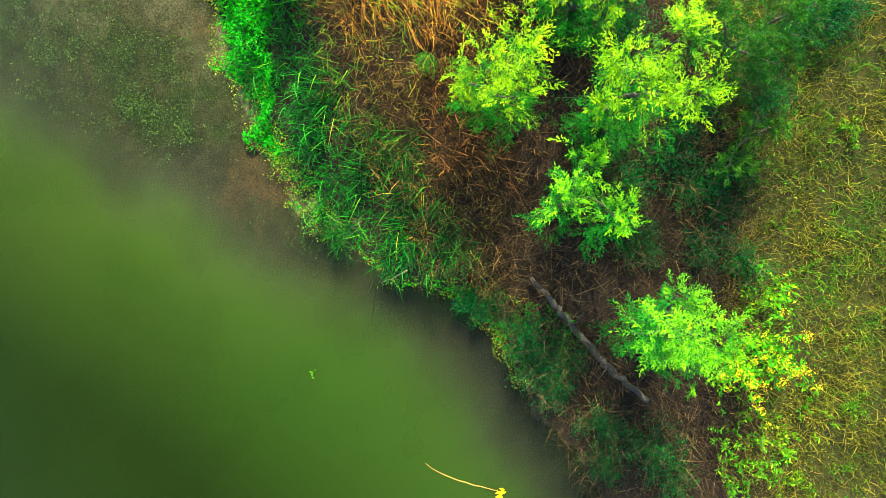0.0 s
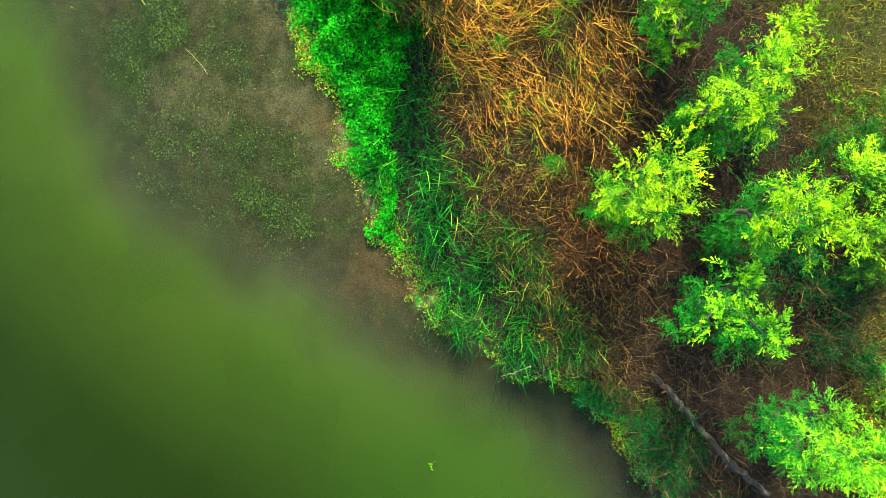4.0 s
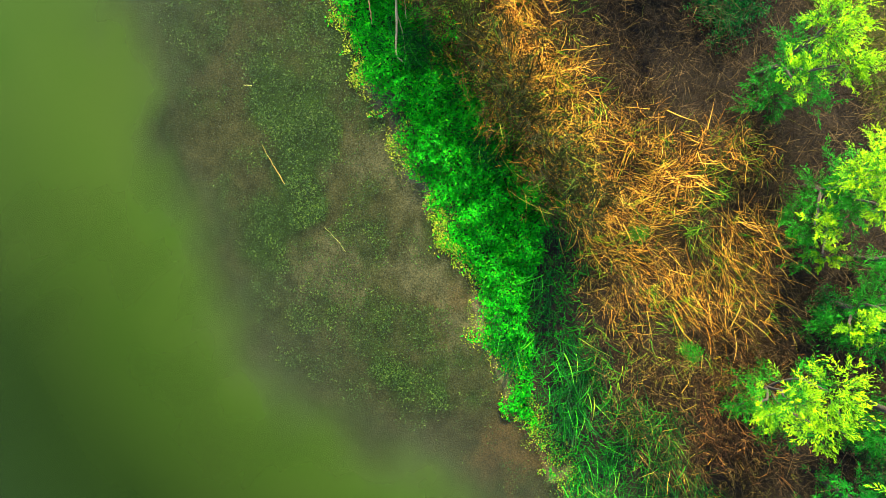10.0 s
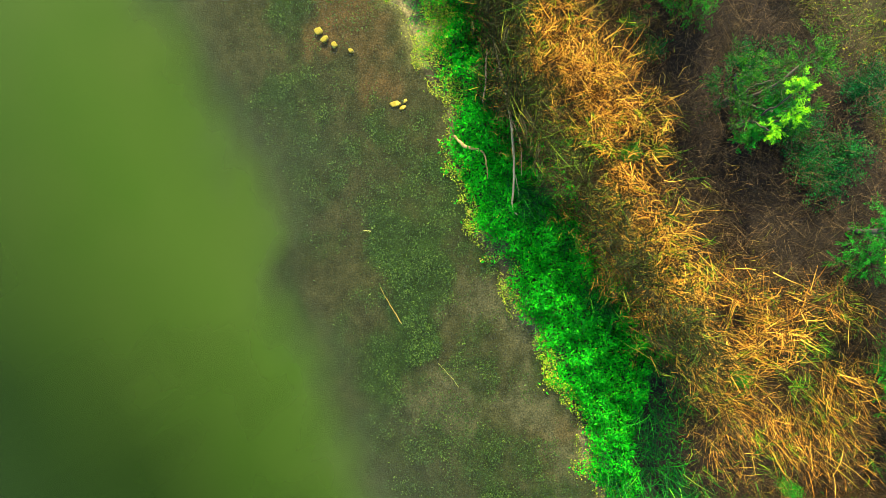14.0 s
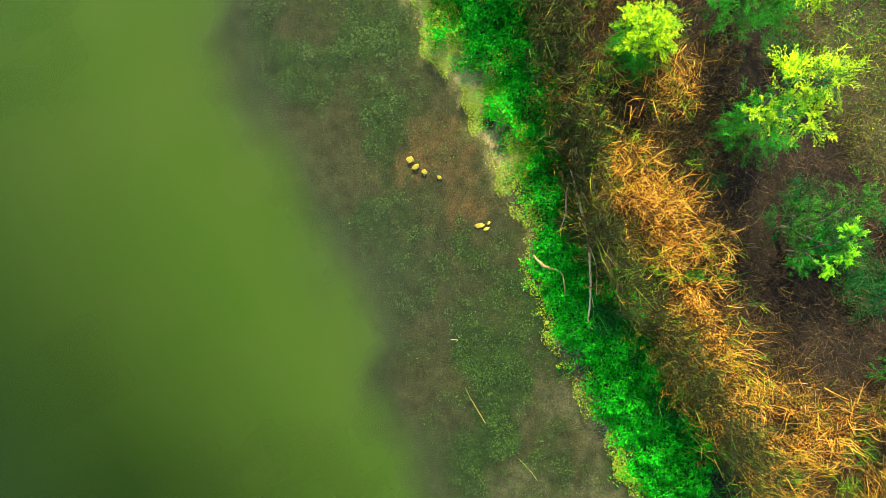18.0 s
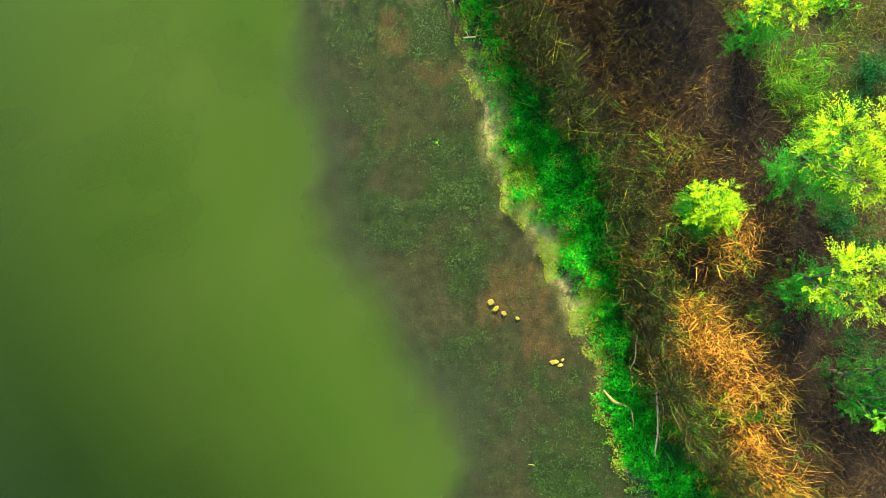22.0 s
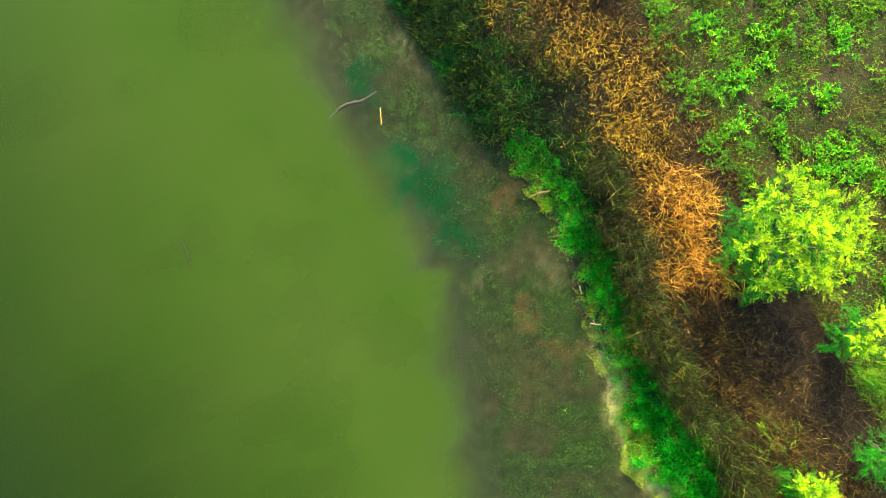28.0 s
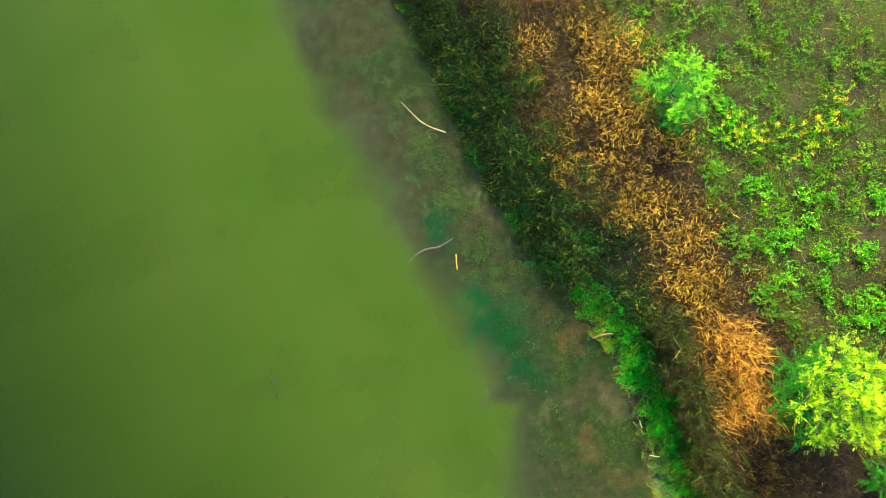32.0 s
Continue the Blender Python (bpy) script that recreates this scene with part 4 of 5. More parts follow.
# Withered brush behind the reeds and under the trees.
x, y, u, v = scatter(120000, -25, 29, lambda q: np.minimum(back_v(q) - 0.8, meadow_v(q) - 0.3), lambda q: meadow_v(q) + 0.8, r)
n = len(x)
vv, ff = blades(np.stack([x, y, ground_z(x, y) + r.uniform(0, 0.8, n)], 1), r.uniform(0, 6.28, n), r.uniform(0.3, 1.6, n), r.normal(0.2, 0.6, n), r.uniform(0.15, 0.65, n), r.uniform(0.005, 0.011, n), 1, 0.6, r)
stuff("withered_brush", vv, ff, DULLDRY, "thin grey-brown withered stems and brush", "brush")

# Green reeds: arching tussocks along the front of the reed bed.
TUSSOCKS = [(8.3, -10.8), (9.0, -11.05), (8.9, -11.9), (9.25, -13.05), (9.95, -13.05), (10.5, -12.8), (11.0, -13.4), (9.5, -11.6), (7.85, -10.0), (8.0, -11.9), (10.05, -12.3), (7.5, -10.2), (9.7, -13.75), (10.4, -13.7), (8.6, -12.6),
            (6.85, -8.8), (7.0, -9.5), (7.3, -9.4), (7.95, -10.8), (8.7, -10.3), (9.2, -11.5), (8.3, -9.8), (6.55, -5.6), (6.2, -5.15), (7.2, -8.2)]
TUSSOCKS_MID = [(5.2, -3.9), (4.5, -2.95), (4.15, -1.8), (4.8, -1.9), (4.15, -2.9), (3.9, -0.7), (3.3, -0.55), (4.85, -2.9), (4.0, 2.0), (3.7, 1.4), (6.1, -5.3), (7.4, -6.4), (0.7, 6.6), (1.5, 5.8), (1.0, 7.4), (0.2, 7.1), (2.15, 5.6), (3.8, 1.3), (4.1, 3.0), (3.3, 3.5)]
TUSSOCKS_TOP = [(-8.1, 21.0), (-7.4, 20.8), (-7.9, 19.6), (-6.8, 20.0), (-6.2, 18.9), (-5.8, 17.9), (-4.9, 17.1), (-6.2, 17.2), (-3.9, 16.8), (-5.4, 16.0), (-3.4, 15.2), (-4.3, 17.7), (-6.8, 21.7), (-7.6, 21.9), (-2.4, 13.9), (-1.4, 11.8), (-0.7, 10.1), (0.3, 8.2), (-1.6, 13.0), (-0.1, 9.1), (-8.4, 22.6), (-7.2, 23.4), (-6.0, 22.4), (-5.0, 19.0), (-5.6, 20.6)]
green = [reed_mesh("green_reed_tussock", 300 + k, 95, 0.36, (0.25, 0.65), (0.3, 1.1), (0.5, 1.5), (0.007, 0.015), 3, 0.75, 1.0, 0.6, 6, 0.5, stems=8) for k in range(7)]
arching = [arching_mesh("green_reed_tussock", 310 + k, 60, 0.17, (0.35, 0.85), (0.012, 0.022)) for k in range(7)]
plant_row("green_reed_tussock", green, SEDGE, around(TUSSOCKS_MID, 2, 0.2, r) + around(TUSSOCKS_TOP, 3, 0.3, r), "tussock of green reeds with arching blades", "reed tussock", "green reeds", r, (0.7, 1.15))
plant_row("arching_reed_tussock", arching, SEDGE, around(TUSSOCKS, 2, 0.4, r) + around(TUSSOCKS_MID, 1, 0.2, r), "tussock of long green reed blades arching over the bank", "reed tussock", "arching green reeds", r, (0.75, 1.15), facing=radians(236))
strap = [me.copy() for me in green]
for me in strap:
    me.materials.clear()
plant_row("green_reed_tussock", strap, LIVEREED, around([(7.6, 7.1), (7.9, 6.7), (7.4, 7.6)], 6, 0.28, r), "tall tussock of strap-leaved green reeds among willows", "reed tussock", "green reeds", r, (0.9, 1.2))
x, y, u, v = scatter(190, -13, 4, lambda q: front_v(q) + 0.7, lambda q: back_v(q) - 0.3, r)
plant_row("loose_green_reeds", [reed_mesh("loose_green_reeds", 320 + k, 26, 0.45, (0.2, 0.55), (0.3, 1.2), (0.0, 0.9), (0.005, 0.011), 3, 1.1, 1.6, 0.7, 3) for k in range(4)], LIVEREED, zip(x, y), "a few fresh green blades among dry reeds", "reed clump", "loose green reeds", r)
mixed_reed = [reed_mesh("mixed_reed_tussock", 330 + k, 190, 0.42, (0.15, 0.5), (0.1, 1.1), (-0.2, 0.8), (0.009, 0.017), 2, 2.2, 1.8, 0.7, 5, rise=0.5, stems=26) for k in range(5)]
x, y, u, v = scatter(230, -9.5, 13.5, lambda q: front_v(q) + 0.2, lambda q: front_v(q) + 0.9, r)
plant_row("mixed_reed_tussock", mixed_reed, OLIVEREED, zip(x, y), "upright tussock of half-withered dark reeds", "reed tussock", "half-withered reeds", r)

# Waterside leaves: a low mat from the waterline to the reeds.
x, y, u, v = scatter(320000, -20, 31, lambda q: shore_v(q) - 0.3, lambda q: np.where(q > 17.5, shore_v(q) + 0.12, np.where(q < -9.3, np.minimum(front_v(q) + 0.5, shore_v(q) + np.interp(q, [-14, -12, -9.3], [0.25, 0.75, 1.9])), np.where(q > 11, shore_v(q) + np.interp(q, [11, 13, 14.3, 16.3, 17.5], [1.7, 1.3, 1.2, 1.0, 0.12]), front_v(q) + 0.6))), r)
far = v - shore_v(u) - 1.5 * (clouds(x, y, 0.8, 19) - 0.47)
gaps = clouds(x, y, 0.7, 2) + 0.35 * patches(x, y, 0.2, 6)
bare = np.interp(u, [-19, -3, 0, 8, 11, 30], [0.50, 0.50, 0.50, 0.52, 0.50, 0.5])
strand = np.interp(u, [-1.5, 0, 8.5, 11.5], [0.0, 0.8, 0.75, 0.2]) - 2.2 * np.clip(clouds(x, y, 0.55, 37) - 0.52, 0, 1)
keep = (far > -0.12 + 0.1 * r.random(len(x))) & (r.random(len(x)) < np.clip((far - strand + 0.25) / 0.3, 0.12, 1)) & (gaps + 0.40 * np.minimum(far, 1.2) > bare) & (r.random(len(x)) < np.interp(u, [-4, -1, 9, 12], [0.5, 0.2, 0.2, 0.4]) + 1.0 * far)
x, y, u, v, far = x[keep], y[keep], u[keep], v[keep], far[keep]
n = len(x)
hump = 0.04 + 1.9 * np.clip(clouds(x, y, 0.42, 4) - 0.27, 0, 1) ** 1.3 * np.clip(far / 0.8, 0.12, 1)
pos = np.stack([x, y, np.maximum(ground_z(x, y), 0) + hump * r.uniform(0.2, 1.0, n) ** 0.6], 1)
way = np.stack([r.normal(0, 1, n), r.normal(0, 1, n), r.normal(0.3, 0.4, n)], 1)
size = r.uniform(0.04, 0.115, n)
wide = np.interp(u, [-20, -14, -2, 0, 9, 12, 30], [0.5, 0.3, 0.3, 1.5, 1.5, 1.0, 0.35])
pale = r.random(n) < np.clip(1.0 - far / wide + np.interp(u, [-3, 0, 11, 13], [1.2, 2.4, 2.4, 1.2]) * (clouds(x, y, 0.6, 8) - 0.5), 0.015, 0.85)
size = np.where(pale, 0.5 * size, size)
for name, sel, mat, lab in (("waterside_plants", ~pale, MARGIN, "low mat of lush green waterside leaves"), ("pale_waterside_plants", pale, MARGIN_PALE, "sparse yellow-green plants along the waterline")):
    vv, ff = leaflets(pos[sel], way[sel], size[sel], size[sel] * r.uniform(0.28, 0.48, sel.sum()), r)
    stuff(name, vv, ff, mat, lab, "waterside plants")
x, y, u, v = scatter(130000, -20, 14.3, lambda q: shore_v(q) - 0.08, lambda q: shore_v(q) + np.interp(q, [-20, -15, -11.5, -10, -2, 0, 9, 12, 14], [0.3, 0.8, 0.8, 0.3, 0.3, 1.1, 1.1, 1.0, 0.6]), r)
keep = r.random(len(x)) < np.clip(5.0 * (clouds(x, y, 0.8, 27) - np.interp(u, [-1, 0, 7, 10], [0.42, 0.38, 0.38, 0.46])), 0.04, 1) * np.interp(u, [-12, -10, -1, 0], [0.4, 0.6, 0.6, 1.0])
x, y = x[keep], y[keep]
n = len(x)
pos = np.stack([x, y, np.maximum(ground_z(x, y), 0) + r.uniform(0.0, 0.26, n)], 1)
way = np.stack([r.normal(0, 1, n), r.normal(0, 1, n), r.normal(0.3, 0.4, n)], 1)
size = r.uniform(0.02, 0.05, n)
vv, ff = leaflets(pos, way, size, size * r.uniform(0.25, 0.45, n), r)
stuff("waterline_herbs", vv, ff, MARGIN_PALE, "fine yellow-green herbs on the sandy waterline", "waterside plants")
x, y, u, v = scatter(22000, -20, 14.5, lambda q: shore_v(q) + 0.15, lambda q: front_v(q) + 0.7, r)
n = len(x)
vv, ff = blades(np.stack([x, y, ground_z(x, y) + r.uniform(0.0, 0.3, n)], 1), r.uniform(0, 6.28, n), r.uniform(0.3, 1.2, n), r.uniform(0.2, 1.3, n), r.uniform(0.10, 0.32, n), r.uniform(0.006, 0.012, n), 2, 0.5, r)
stuff("waterside_grass", vv, ff, MARGIN, "fresh green grass blades among waterside plants", "grass")

# Water weed: small leaves at and under the surface of the shallows.
x, y, u, v = scatter(400000, -17.5, 28, lambda q: bed_v(q) + 0.5, lambda q: shore_v(q) + 0.05, r)
weed = np.clip((warped(x, y, 1.5, 3) - 0.36) * 4, 0.03, 1) * np.clip((clouds(x, y, 0.4, 12) - 0.36) * 4.0, 0.06, 1)
clear_of_moss = 1 - np.max([np.exp(-(np.hypot(x - px, y - py) / rad) ** 2) for px, py, rad in MOSS], axis=0)
sunny = np.interp(u, [15, 17, 22, 25], [1.0, 1.8, 1.8, 1.0])
keep = r.random(len(x)) < sunny * weed * clear_of_moss * np.clip((v - bed_v(u)) / 1.8, 0.08, 1)
x, y = x[keep], y[keep]
n = len(x)
afloat = r.random(n) < 0.36
pos = np.stack([x, y, np.where(afloat, 0.004, r.uniform(-0.08, -0.01, n))], 1)
way = np.stack([r.normal(0, 1, n), r.normal(0, 1, n), np.where(afloat, 0.0, r.normal(0, 0.05, n))], 1)
size = r.uniform(0.016, 0.062, n)
vv, ff = leaflets(pos, way, size, size * r.uniform(0.3, 0.6, n), r, 0.25)
stuff("water_weed", vv, ff, ALGAE, "fine olive water weed in the shallows", "water weed")

# Meadow behind the trees: short grass and small leaves in tufts, with bare brown gaps.
x, y, u, v = scatter(175000, -26, 29, meadow_v, lambda q: meadow_v(q) + np.where(q > 15, 10.5, 7.5), r)
thin = r.random(len(x)) < np.clip(2.6 * (clouds(x, y, 0.9, 14) - 0.25), 0.05, 1)
x, y = x[thin], y[thin]
n = len(x)
high = r.uniform(0.1, 0.46, n) * (0.5 + 1.0 * clouds(x, y, 0.7, 15))
base = np.stack([x, y, ground_z(x, y)], 1)
green_up = np.clip((AX * x + AY * y) / 20 + 0.25, 0.1, 0.8)
lush = clouds(x, y, 0.8, 21) < np.where(AX * x + AY * y < -10, 0.46, 0.32 + 0.32 * green_up)
for name, sel, mat, lab in (("meadow_grass", ~lush, GRASS, "dry olive and yellow meadow grass"), ("lush_grass", lush, LUSHGRASS, "lush green meadow grass in patches")):
    k = int(sel.sum())
    vv, ff = blades(base[sel], r.uniform(0, 6.28, k), r.uniform(0.3, 1.3, k), r.uniform(0.1, 1.2, k), high[sel], r.uniform(0.007, 0.015, k), 2, 0.6, r)
    stuff(name, vv, ff, mat, lab, "grass")
x, y, u, v = scatter(215000, -26, 29, meadow_v, lambda q: meadow_v(q) + np.where(q > 15, 10.5, 7.5), r)
tuft = clouds(x, y, 0.55, 41)
thin = r.random(len(x)) < np.clip(6.0 * (tuft - 0.38), 0.07, 1) * np.interp(u, [-12, -4], [0.8, 1.0])
x, y, tuft = x[thin], y[thin], tuft[thin]
n = len(x)
pos = np.stack([x, y, ground_z(x, y) + r.uniform(0.02, 1.0, n) * np.clip(1.8 * (tuft - 0.34), 0.05, 0.5)], 1)
way = np.stack([r.normal(0, 1, n), r.normal(0, 1, n), r.normal(0.3, 0.4, n)], 1)
size = r.uniform(0.03, 0.085, n)
green_up = np.clip((AX * x + AY * y) / 40 + 0.25, 0.15, 0.6)
lush = r.random(n) < np.clip(0.65 * green_up + 1.4 * (clouds(x, y, 1.2, 44) - 0.5), 0.03, 0.9)
for name, sel, mat, lab in (("meadow_herbs", lush, FORB, "small bright green meadow herbs in tufts"), ("dry_meadow_herbs", ~lush, GRASS, "small olive and straw-coloured meadow herbs")):
    vv, ff = leaflets(pos[sel], way[sel], size[sel], size[sel] * r.uniform(0.25, 0.4, sel.sum()), r)
    stuff(name, vv, ff, mat, lab, "meadow herbs")


x, y, u, v = scatter(26000, -26, -11, lambda q: meadow_v(q) - 0.2, lambda q: meadow_v(q) + 6.5, r)
keep = r.random(len(x)) < np.clip(5.0 * (clouds(x, y, 0.7, 63) - 0.4), 0.05, 1)
x, y = x[keep], y[keep]
n = len(x)
vv, ff = blades(np.stack([x, y, ground_z(x, y)], 1), r.uniform(0, 6.28, n), r.uniform(0.3, 1.4, n), r.uniform(0.0, 1.0, n), r.uniform(0.15, 0.45, n), r.uniform(0.007, 0.014, n), 2, 0.6, r)
stuff("straw_grass", vv, ff, STRAWGRASS, "tufts of straw-yellow grass in the open meadow", "grass")


def weed_thing(name, seed, stems, high, leaf, size=(0.06, 0.13), spread=0.16, heads=0):
    """A leafy plant: stems, leaves and, if asked for, flower heads."""
    r = np.random.default_rng(seed)
    root = new(name)
    pos, way, tubes, tips = [], [], [], []
    for _ in range(stems):
        az, lean = r.uniform(0, 6.28), r.uniform(0.1, 0.8)
        h = high * r.uniform(0.5, 1.0)
        base = np.array([*r.normal(0, spread, 2), 0.0])
        tip = base + h * np.array([math.cos(az) * math.sin(lean), math.sin(az) * math.sin(lean), math.cos(lean)])
        tubes.append(tube(np.array([base, tip]), (0.006, 0.003), 3, 0, r))
        tips.append(tip)
        for s in np.linspace(0.25, 1, 10):
            a = r.uniform(0, 6.28)
            pos.append(base + (tip - base) * s)
            way.append((math.cos(a), math.sin(a), r.normal(0.2, 0.25)))
    pos, way = np.array(pos), np.array(way)
    ln = r.uniform(*size, len(pos))
    tagged(mesh_object("stem", tube_mesh("stem", tubes), leaf, root), kind="stuff")
    tagged(mesh_object("foliage", quad_mesh("foliage", *leaflets(pos, way, ln, ln * 0.36, r, 0.35)), leaf, root), kind="stuff")
    for tip in tips[:heads]:
        k = 30
        p = tip + r.normal(0, 0.045, (k, 3)) + np.array([0, 0, 0.02])
        w = r.normal(0, 1, (k, 3)) + np.array([0, 0, 0.4])
        mesh_object("flower_head", quad_mesh("flower_head", *leaflets(p, w, r.uniform(0.02, 0.045, k), r.uniform(0.012, 0.022, k), r)), YELLOW, root, "yellow flower head")["kind"] = "stuff"
    return root


def plant_things(first, places, label, category, group, r, size=(0.7, 1.2)):
    """Copies of a few plants at the given places; the patterns themselves take the first places."""
    for i, (x, y) in enumerate(places):
        s = r.uniform(*size)
        ob = first[i] if i < len(first) else copy_thing(first[r.integers(len(first))], Matrix())
        ob.matrix_basis = Matrix.LocRotScale((x, y, float(ground_z(x, y)) - 0.01), Euler((0, 0, r.uniform(0, 6.28))), (s, s, s))
        tagged(ob, label, category, group)


WEEDS = [(1.4, 17.05), (1.85, 16.3), (2.15, 15.0), (3.05, 15.3), (3.1, 14.2), (0.5, 18.6), (2.1, 18.55), (0.15, 19.2), (0.8, 20.8), (2.5, 16.95), (4.0, 18.1), (5.8, 18.3), (5.5, 16.2), (4.0, 15.8), (4.8, 14.3), (6.25, 14.3), (2.7, 14.0), (7.65, 13.0), (8.4, 12.3), (7.3, 10.4), (8.6, 10.3), (8.0, 11.5), (6.0, 14.1), (7.0, 14.2)]
bright_weeds = [weed_thing("weed_clump", 400 + k, 12, 0.5, FORB) for k in range(5)]
plant_things(bright_weeds, around(WEEDS, 4, 0.34, r), "leafy bright green weed clump in the meadow", "weed", "meadow weeds", r)
dim_weeds = [weed_thing("weed_clump", 420 + k, 10, 0.35, GRASSY_WEED, (0.05, 0.11)) for k in range(5)]
x, y, u, v = scatter(240, 6, 28, meadow_v, lambda q: meadow_v(q) + 8, r)
x2, y2, u, v = scatter(55, -26, -13, lambda q: meadow_v(q) + 0.2, lambda q: meadow_v(q) + 6, r)
plant_things(dim_weeds, list(zip([*x, *x2], [*y, *y2])), "low olive-green weed in the meadow grass", "weed", "small meadow weeds", r, (0.6, 1.3))
flowering = [weed_thing("flowering_weed", 440 + k, 11, 0.75, FORB, (0.06, 0.12), 0.24, 5) for k in range(3)]
plant_things(flowering, around([(1.5, 20.3), (1.75, 20.0), (3.35, 19.9), (4.4, 20.7), (4.8, 21.5), (1.9, 20.6), (3.25, 19.5)], 2, 0.28, r), "weed with small yellow flower heads in the meadow", "flower", "yellow-flowered weeds", r)
tall_flowering = [weed_thing("flowering_bush", 450 + k, 15, 1.5, FORB, (0.08, 0.16), 0.2, 9) for k in range(3)]
plant_things(tall_flowering, [(16.75, -15.2), (16.95, -15.55), (16.45, -15.45), (16.3, -15.75), (17.0, -15.2)], "tall green bush with clusters of yellow flowers", "flower", "yellow flowering bushes", r, (0.9, 1.1))
plant_things([weed_thing("weed_clump", 470 + k, 14, 0.7, FORB) for k in range(2)], [(17.1, -13.95), (17.25, -14.3), (16.95, -14.2), (16.9, -17.9), (16.4, -17.3), (17.3, -17.5), (16.5, -18.0)], "leafy bright green weed clump beside the willow", "weed", "bankside weeds", r, (0.8, 1.2))


def low_shrub(x, y, rad, high, seed, leaf, label):
    """A low dome of leaves on a few spreading stems."""
    r = np.random.default_rng(seed)
    root = new("low_shrub")
    z0 = max(float(ground_z(x, y)), -0.05)
    root.location = (x, y, z0 - 0.02)
    tagged(root, label, "shrub", "low shrubs on the bank")
    tubes, pos, way = [], [], []
    for k in range(int(34 * rad) + 14):
        az = r.uniform(0, 6.28)
        d = rad * math.sqrt(r.random())
        end = np.array([math.cos(az) * d, math.sin(az) * d, high * r.uniform(0.55, 1.0) * math.sqrt(max(0.1, 1 - (d / rad / 1.15) ** 2))])
        path = curve_path([(0, 0, 0), end * (0.45, 0.45, 0.65), end], 5, 0.01, r)
        tubes.append(tube(path[::2], np.linspace(0.012, 0.003, len(path[::2])), 3, 0.05, r))
        for p in path[3:]:
            for _ in range(10):
                pos.append(p + r.normal(0, 0.075, 3))
                way.append(r.normal(0, 1, 3) + np.array([math.cos(az) * 0.5, math.sin(az) * 0.5, 0.1]))
    pos, way = np.array(pos), np.array(way)
    pos[:, 2] = np.maximum(pos[:, 2], 0.03)
    ln = r.uniform(0.03, 0.075, len(pos))
    tagged(mesh_object("stem", tube_mesh("stem", tubes), BARK, root), kind="stuff")
    tagged(mesh_object("foliage", quad_mesh("foliage", *leaflets(pos, way, ln, ln * 0.36, r)), leaf, root), kind="stuff")


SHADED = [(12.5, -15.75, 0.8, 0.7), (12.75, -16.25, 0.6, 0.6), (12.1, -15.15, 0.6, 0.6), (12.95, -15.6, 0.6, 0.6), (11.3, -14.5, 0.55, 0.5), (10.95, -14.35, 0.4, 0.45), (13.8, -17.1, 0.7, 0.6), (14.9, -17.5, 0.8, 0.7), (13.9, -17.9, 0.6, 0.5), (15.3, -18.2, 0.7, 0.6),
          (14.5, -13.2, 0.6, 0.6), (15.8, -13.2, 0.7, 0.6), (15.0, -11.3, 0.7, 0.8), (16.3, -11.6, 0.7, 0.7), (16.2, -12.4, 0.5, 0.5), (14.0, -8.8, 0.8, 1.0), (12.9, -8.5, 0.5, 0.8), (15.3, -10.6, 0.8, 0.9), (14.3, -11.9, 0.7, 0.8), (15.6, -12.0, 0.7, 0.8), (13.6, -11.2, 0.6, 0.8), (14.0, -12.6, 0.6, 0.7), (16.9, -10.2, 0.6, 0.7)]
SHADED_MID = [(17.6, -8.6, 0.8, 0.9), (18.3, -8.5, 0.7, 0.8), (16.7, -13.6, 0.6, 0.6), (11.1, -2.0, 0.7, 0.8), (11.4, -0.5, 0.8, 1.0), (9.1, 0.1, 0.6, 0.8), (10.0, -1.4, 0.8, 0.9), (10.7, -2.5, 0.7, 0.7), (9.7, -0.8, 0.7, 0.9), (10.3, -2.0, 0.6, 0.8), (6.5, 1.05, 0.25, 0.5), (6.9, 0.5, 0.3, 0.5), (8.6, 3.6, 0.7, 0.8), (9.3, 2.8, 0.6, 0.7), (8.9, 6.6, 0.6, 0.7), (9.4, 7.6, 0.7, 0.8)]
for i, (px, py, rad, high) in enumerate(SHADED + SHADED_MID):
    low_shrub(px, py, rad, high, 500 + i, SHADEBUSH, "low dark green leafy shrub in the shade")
for i, (px, py, rad, high) in enumerate([(4.45, 3.95, 0.3, 0.5), (8.9, -7.0, 0.14, 0.9), (10.0, -9.5, 0.14, 0.9), (6.4, -1.9, 0.15, 0.8)]):
    low_shrub(px, py, rad, high, 560 + i, WILLOW, "small bright green shrub among dry reeds")

# ---- dead wood, sticks and stones ----


def stick(name, points, radii, material, label, category, forks=(), steps=6, sway=0.006, seed=0):
    """A branch or log along points (z above the ground or water beneath), with forks as parts."""
    r = np.random.default_rng(900 + seed)
    org = np.array(points[0], float)
    path = curve_path([np.array(p, float) - org for p in points], steps, sway, r)
    ob = mesh_object(name, tube_mesh(name, [tube(path, np.interp(np.linspace(0, 1, len(path)), np.linspace(0, 1, len(radii)), radii), 9, 0.07, r)]), material)
    ob.location = org
    tagged(ob, label, category)
    for pts, rads in forks:
        q = curve_path([np.array(p, float) - org for p in pts], steps, sway, r)
        mesh_object("fork", tube_mesh("fork", [tube(q, np.linspace(rads[0], rads[1], len(q)), 7, 0.07, r)]), material, ob)
    return ob


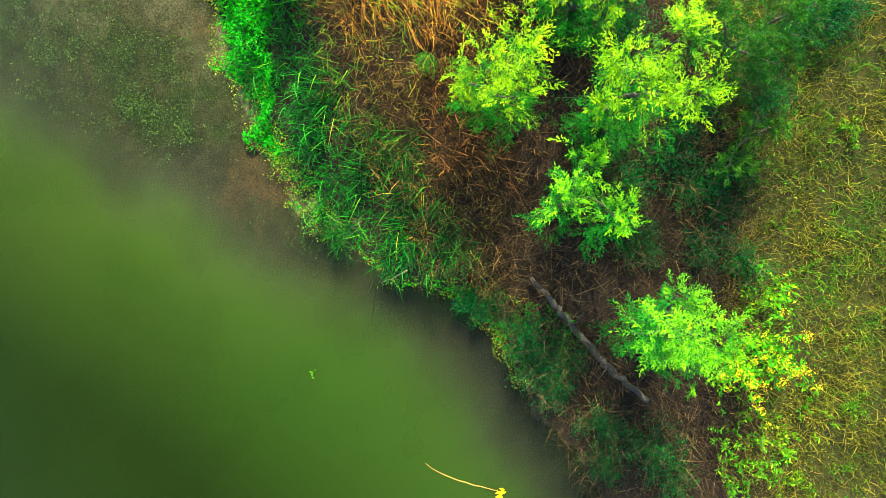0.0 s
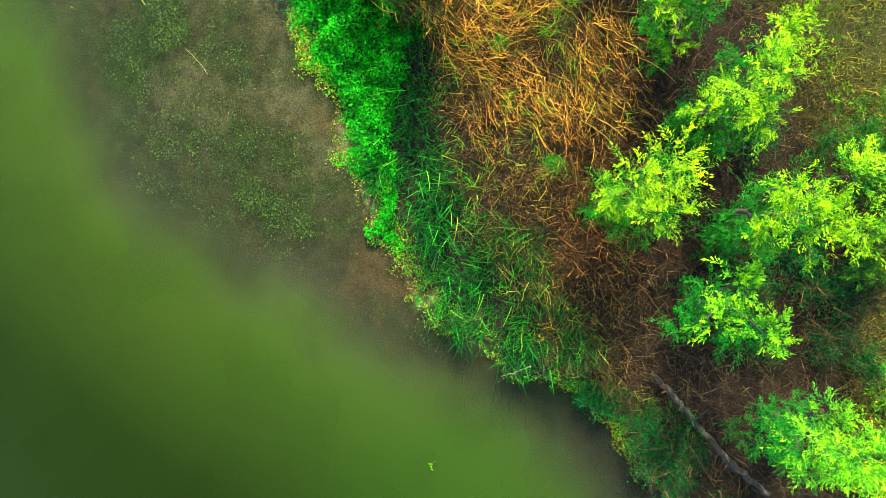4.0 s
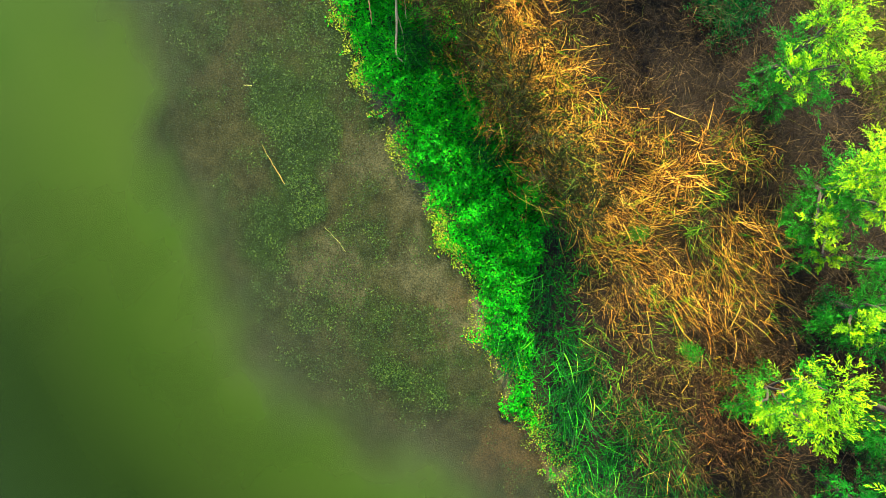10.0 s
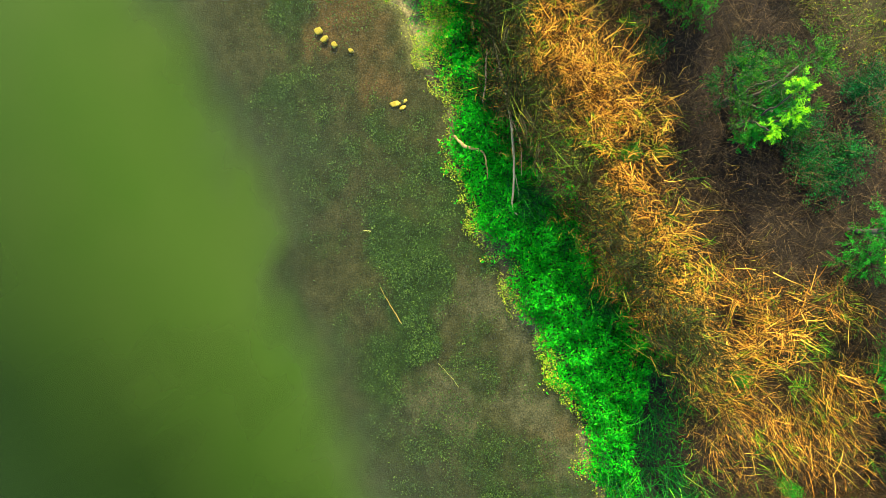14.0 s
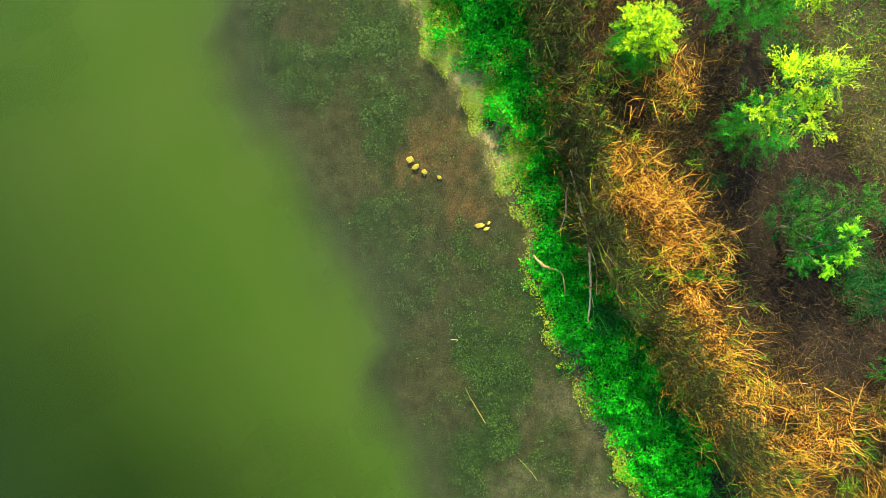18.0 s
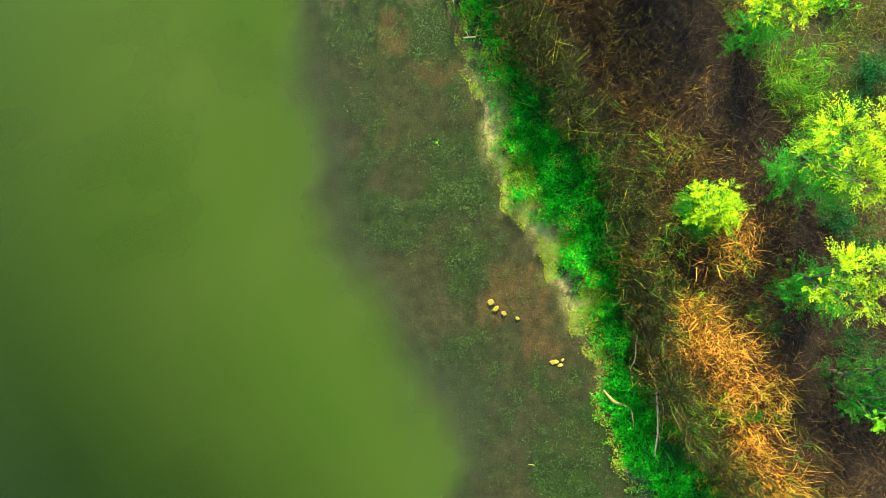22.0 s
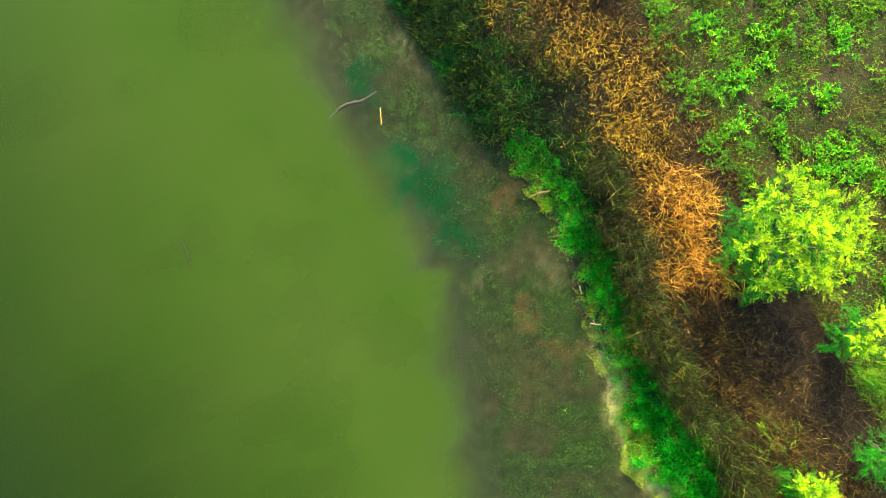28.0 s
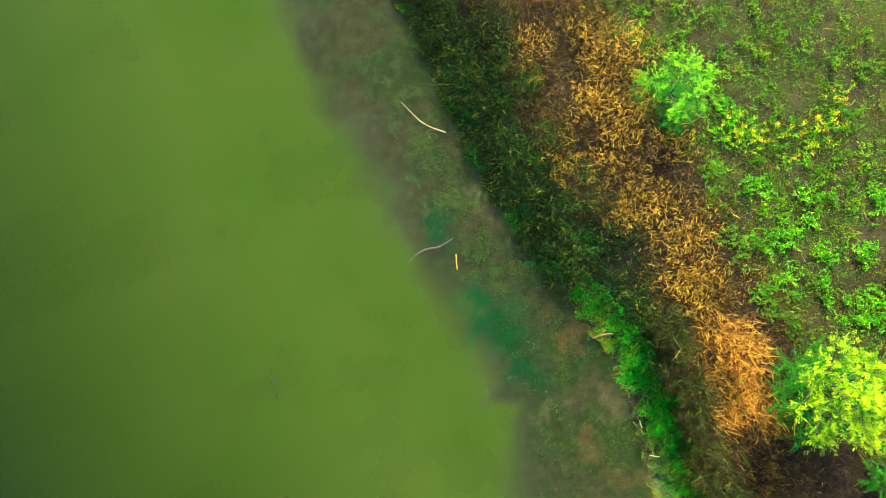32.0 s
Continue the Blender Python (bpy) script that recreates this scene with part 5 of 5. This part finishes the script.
stick("fallen_log", [(12.25, -13.9, 0.28), (12.7, -14.42, 0.33), (13.1, -14.9, 0.3), (13.7, -15.55, 0.34), (14.2, -16.05, 0.33), (14.75, -16.5, 0.36)], (0.045, 0.065, 0.07, 0.078, 0.072, 0.06), GREYLOG, "long grey fallen log lying across the bank", "log", [([(13.1, -14.9, 0.32), (13.25, -14.75, 0.5), (13.3, -14.6, 0.72)], (0.03, 0.012)), ([(13.9, -15.75, 0.36), (13.75, -15.95, 0.45)], (0.025, 0.01))], sway=0.02)
stick("dead_branch", [(3.2, 0.75, 1.0), (3.42, -0.1, 1.05), (3.66, -1.2, 0.95), (3.75, -2.3, 0.8), (3.72, -3.1, 0.62), (3.85, -3.3, 0.55)], (0.022, 0.028, 0.028, 0.026, 0.02, 0.010), DEADWOOD, "long pale dead branch leaning over the reeds", "branch",
      [([(3.7, -1.2, 0.95), (3.88, -1.7, 0.85), (3.94, -2.4, 0.6)], (0.014, 0.007)), ([(3.75, -2.3, 0.8), (3.86, -2.7, 0.6), (3.9, -3.1, 0.4)], (0.012, 0.006)), ([(3.3, 0.4, 1.02), (3.28, 0.45, 0.6), (3.25, 0.5, 0.2)], (0.018, 0.024))], sway=0.004, seed=1)
stick("dead_branch", [(3.12, 0.35, 1.0), (3.09, 0.0, 0.95), (3.1, -0.35, 0.85), (3.03, -0.7, 0.5)], (0.012, 0.018, 0.018, 0.012), DEADWOOD, "short pale dead branch standing in the reeds", "branch", sway=0.004, seed=2)
stick("driftwood", [(2.38, -1.40, 0.08), (2.6, -1.66, 0.26), (3.04, -1.82, 0.42)], (0.022, 0.04, 0.03), DRIFTWOOD, "curved brown driftwood limb at the waterline", "driftwood",
      [([(3.04, -1.8, 0.42), (3.12, -2.0, 0.48), (3.17, -2.45, 0.4)], (0.02, 0.010))], sway=0.008, seed=3)
stick("shore_twig", [(9.02, -14.05, 0.12), (9.3, -13.92, 0.3), (9.62, -13.75, 0.5)], (0.008, 0.014, 0.018), DEADWOOD, "bare pale forked twig over the water", "twig", [([(9.3, -13.92, 0.3), (9.25, -14.1, 0.22)], (0.009, 0.004))], seed=4)
stick("floating_reed", [(9.8, -17.9, -0.02), (10.3, -18.25, 0.0), (11.0, -18.5, 0.01), (11.6, -18.63, 0.012)], (0.005, 0.010, 0.012, 0.008), STRAW, "thin yellowish stem floating in the lake", "stem", seed=5)
stick("sunken_branch", [(-10.6, 15.75, -0.035), (-10.0, 16.25, -0.02), (-9.4, 16.4, -0.02), (-8.9, 16.72, 0.0)], (0.03, 0.06, 0.055, 0.025), SUNKWOOD, "half-sunken brown branch in murky water", "branch", sway=0.01, seed=6)
stick("floating_stick", [(-8.77, 16.16, 0.01), (-8.73, 15.58, 0.012)], (0.02, 0.025), STRAW, "straight orange stick floating on the water", "stick", seed=7)
stick("bent_reed_stem", [(-10.8, 21.75, 0.02), (-10.1, 21.05, 0.03), (-9.6, 20.78, 0.05)], (0.005, 0.016, 0.014), DEADWOOD, "pale bent stem lying in the shallows", "stem", [([(-9.6, 20.78, 0.05), (-9.15, 20.64, 0.04)], (0.03, 0.022))], seed=8)
stick("floating_straw", [(0.6, -5.0, -0.004), (0.85, -5.45, 0.004), (1.13, -5.9, 0.006)], (0.003, 0.007, 0.008), STRAW, "long orange straw floating on the shallows", "straw", seed=9)
stick("floating_straw", [(2.02, -6.85, 0.002), (2.3, -7.15, 0.004), (2.52, -7.43, 0.004)], (0.003, 0.005, 0.005), YELLOWSTRAW, "thin yellow-green straw floating on the shallows", "straw", seed=10)
stick("floating_straw", [(0.2, -3.66, 0.004), (0.38, -3.68, 0.006)], (0.008, 0.012), YELLOWSTRAW, "short pale straw floating on the shallows", "straw", seed=11)
stick("shore_stick", [(-2.05, 10.1, 0.12), (-1.98, 9.85, 0.2)], (0.02, 0.014), DEADWOOD, "short pale stick on the shore", "stick", seed=12)
stick("shore_stick", [(-1.68, 8.86, 0.2), (-1.5, 8.83, 0.3), (-1.36, 8.85, 0.32)], (0.018, 0.022, 0.014), DEADWOOD, "pale forked stick on the shore", "stick", [([(-1.55, 8.84, 0.28), (-1.62, 9.0, 0.3)], (0.014, 0.008))], seed=13)
stick("shore_root", [(-3.75, 13.1, 0.03), (-3.4, 13.22, 0.2), (-3.05, 13.3, 0.3)], (0.018, 0.034, 0.020), DRIFTWOOD, "pale brown curved root lying at the waterline", "root", sway=0.012, seed=14)
stick("drowned_twig", [(-15.7, 11.65, -0.012), (-15.5, 11.1, -0.008), (-15.35, 10.5, -0.012)], (0.015, 0.025, 0.015), BLACKWOOD, "dark drowned twig in deep green water", "twig", [([(-15.5, 11.1, -0.008), (-15.3, 11.5, -0.008)], (0.007, 0.004))], sway=0.02, seed=15)


def stone(x, y, z, sx, sy, sz, turn, seed, label):
    bm = bmesh.new()
    bmesh.ops.create_icosphere(bm, subdivisions=3, radius=1.0)
    for vert in bm.verts:
        n = noise.noise(vert.co * 1.3 + Vector((seed * 3.1, 0, 0))) * 0.35 + noise.noise(vert.co * 3.5 + Vector((0, seed, 0))) * 0.12
        vert.co *= 1 + n
        vert.co.z = min(vert.co.z, 0.55 + 0.15 * vert.co.x)
    me = bpy.data.meshes.new("stone")
    bm.to_mesh(me)
    bm.free()
    ob = mesh_object("stone", me, STONE, smooth=True)
    ob.matrix_basis = Matrix.LocRotScale((x, y, z), Euler((0, 0, turn)), (sx, sy, sz))
    tagged(ob, label, "stone", "stones in the shallows")


for i, (px, py, a, b_, turn) in enumerate([(-0.90, 1.14, 0.11, 0.10, 0.3), (-0.76, 0.95, 0.11, 0.075, 0.6), (-0.52, 0.81, 0.09, 0.07, -0.8), (-0.12, 0.66, 0.075, 0.055, -0.5), (0.96, -0.62, 0.14, 0.075, 0.1), (1.14, -0.71, 0.10, 0.05, 0.3), (1.2, -0.55, 0.06, 0.04, 0.9), (2.75, -3.2, 0.06, 0.05, 0.1)]):
    stone(px, py, float(ground_z(px, py)) * 0.3 - 0.01, a * 0.9, b_ * 0.9, 0.05, turn, i + 1, "flat yellowish stone breaking the water")


def floating_leaves(places, leaf, seed, label, count=9, size=(0.05, 0.1), spread=0.1):
    r = np.random.default_rng(seed)
    for px, py in places:
        k = count
        pos = np.stack([r.normal(0, spread, k), r.normal(0, spread, k), np.full(k, 0.004)], 1)
        a = r.uniform(0, 6.28, k)
        way = np.stack([np.cos(a), np.sin(a), np.full(k, 0.12)], 1)
        ln = r.uniform(*size, k)
        ob = mesh_object("floating_plant", quad_mesh("floating_plant", *leaflets(pos, way, ln, ln * 0.45, r, 0.15)), leaf)
        ob.location = (px, py, 0.004)
        tagged(ob, label, "water plant", "floating plants", "stuff")


floating_leaves([(-2.5, 5.85), (7.5, -16.1)], FORB, 71, "small bright green plant floating on the water", 9, (0.04, 0.07), 0.06)
floating_leaves([(11.75, -18.68)], YELLOW, 72, "yellow leaf floating on the lake", 6, (0.12, 0.2), 0.06)
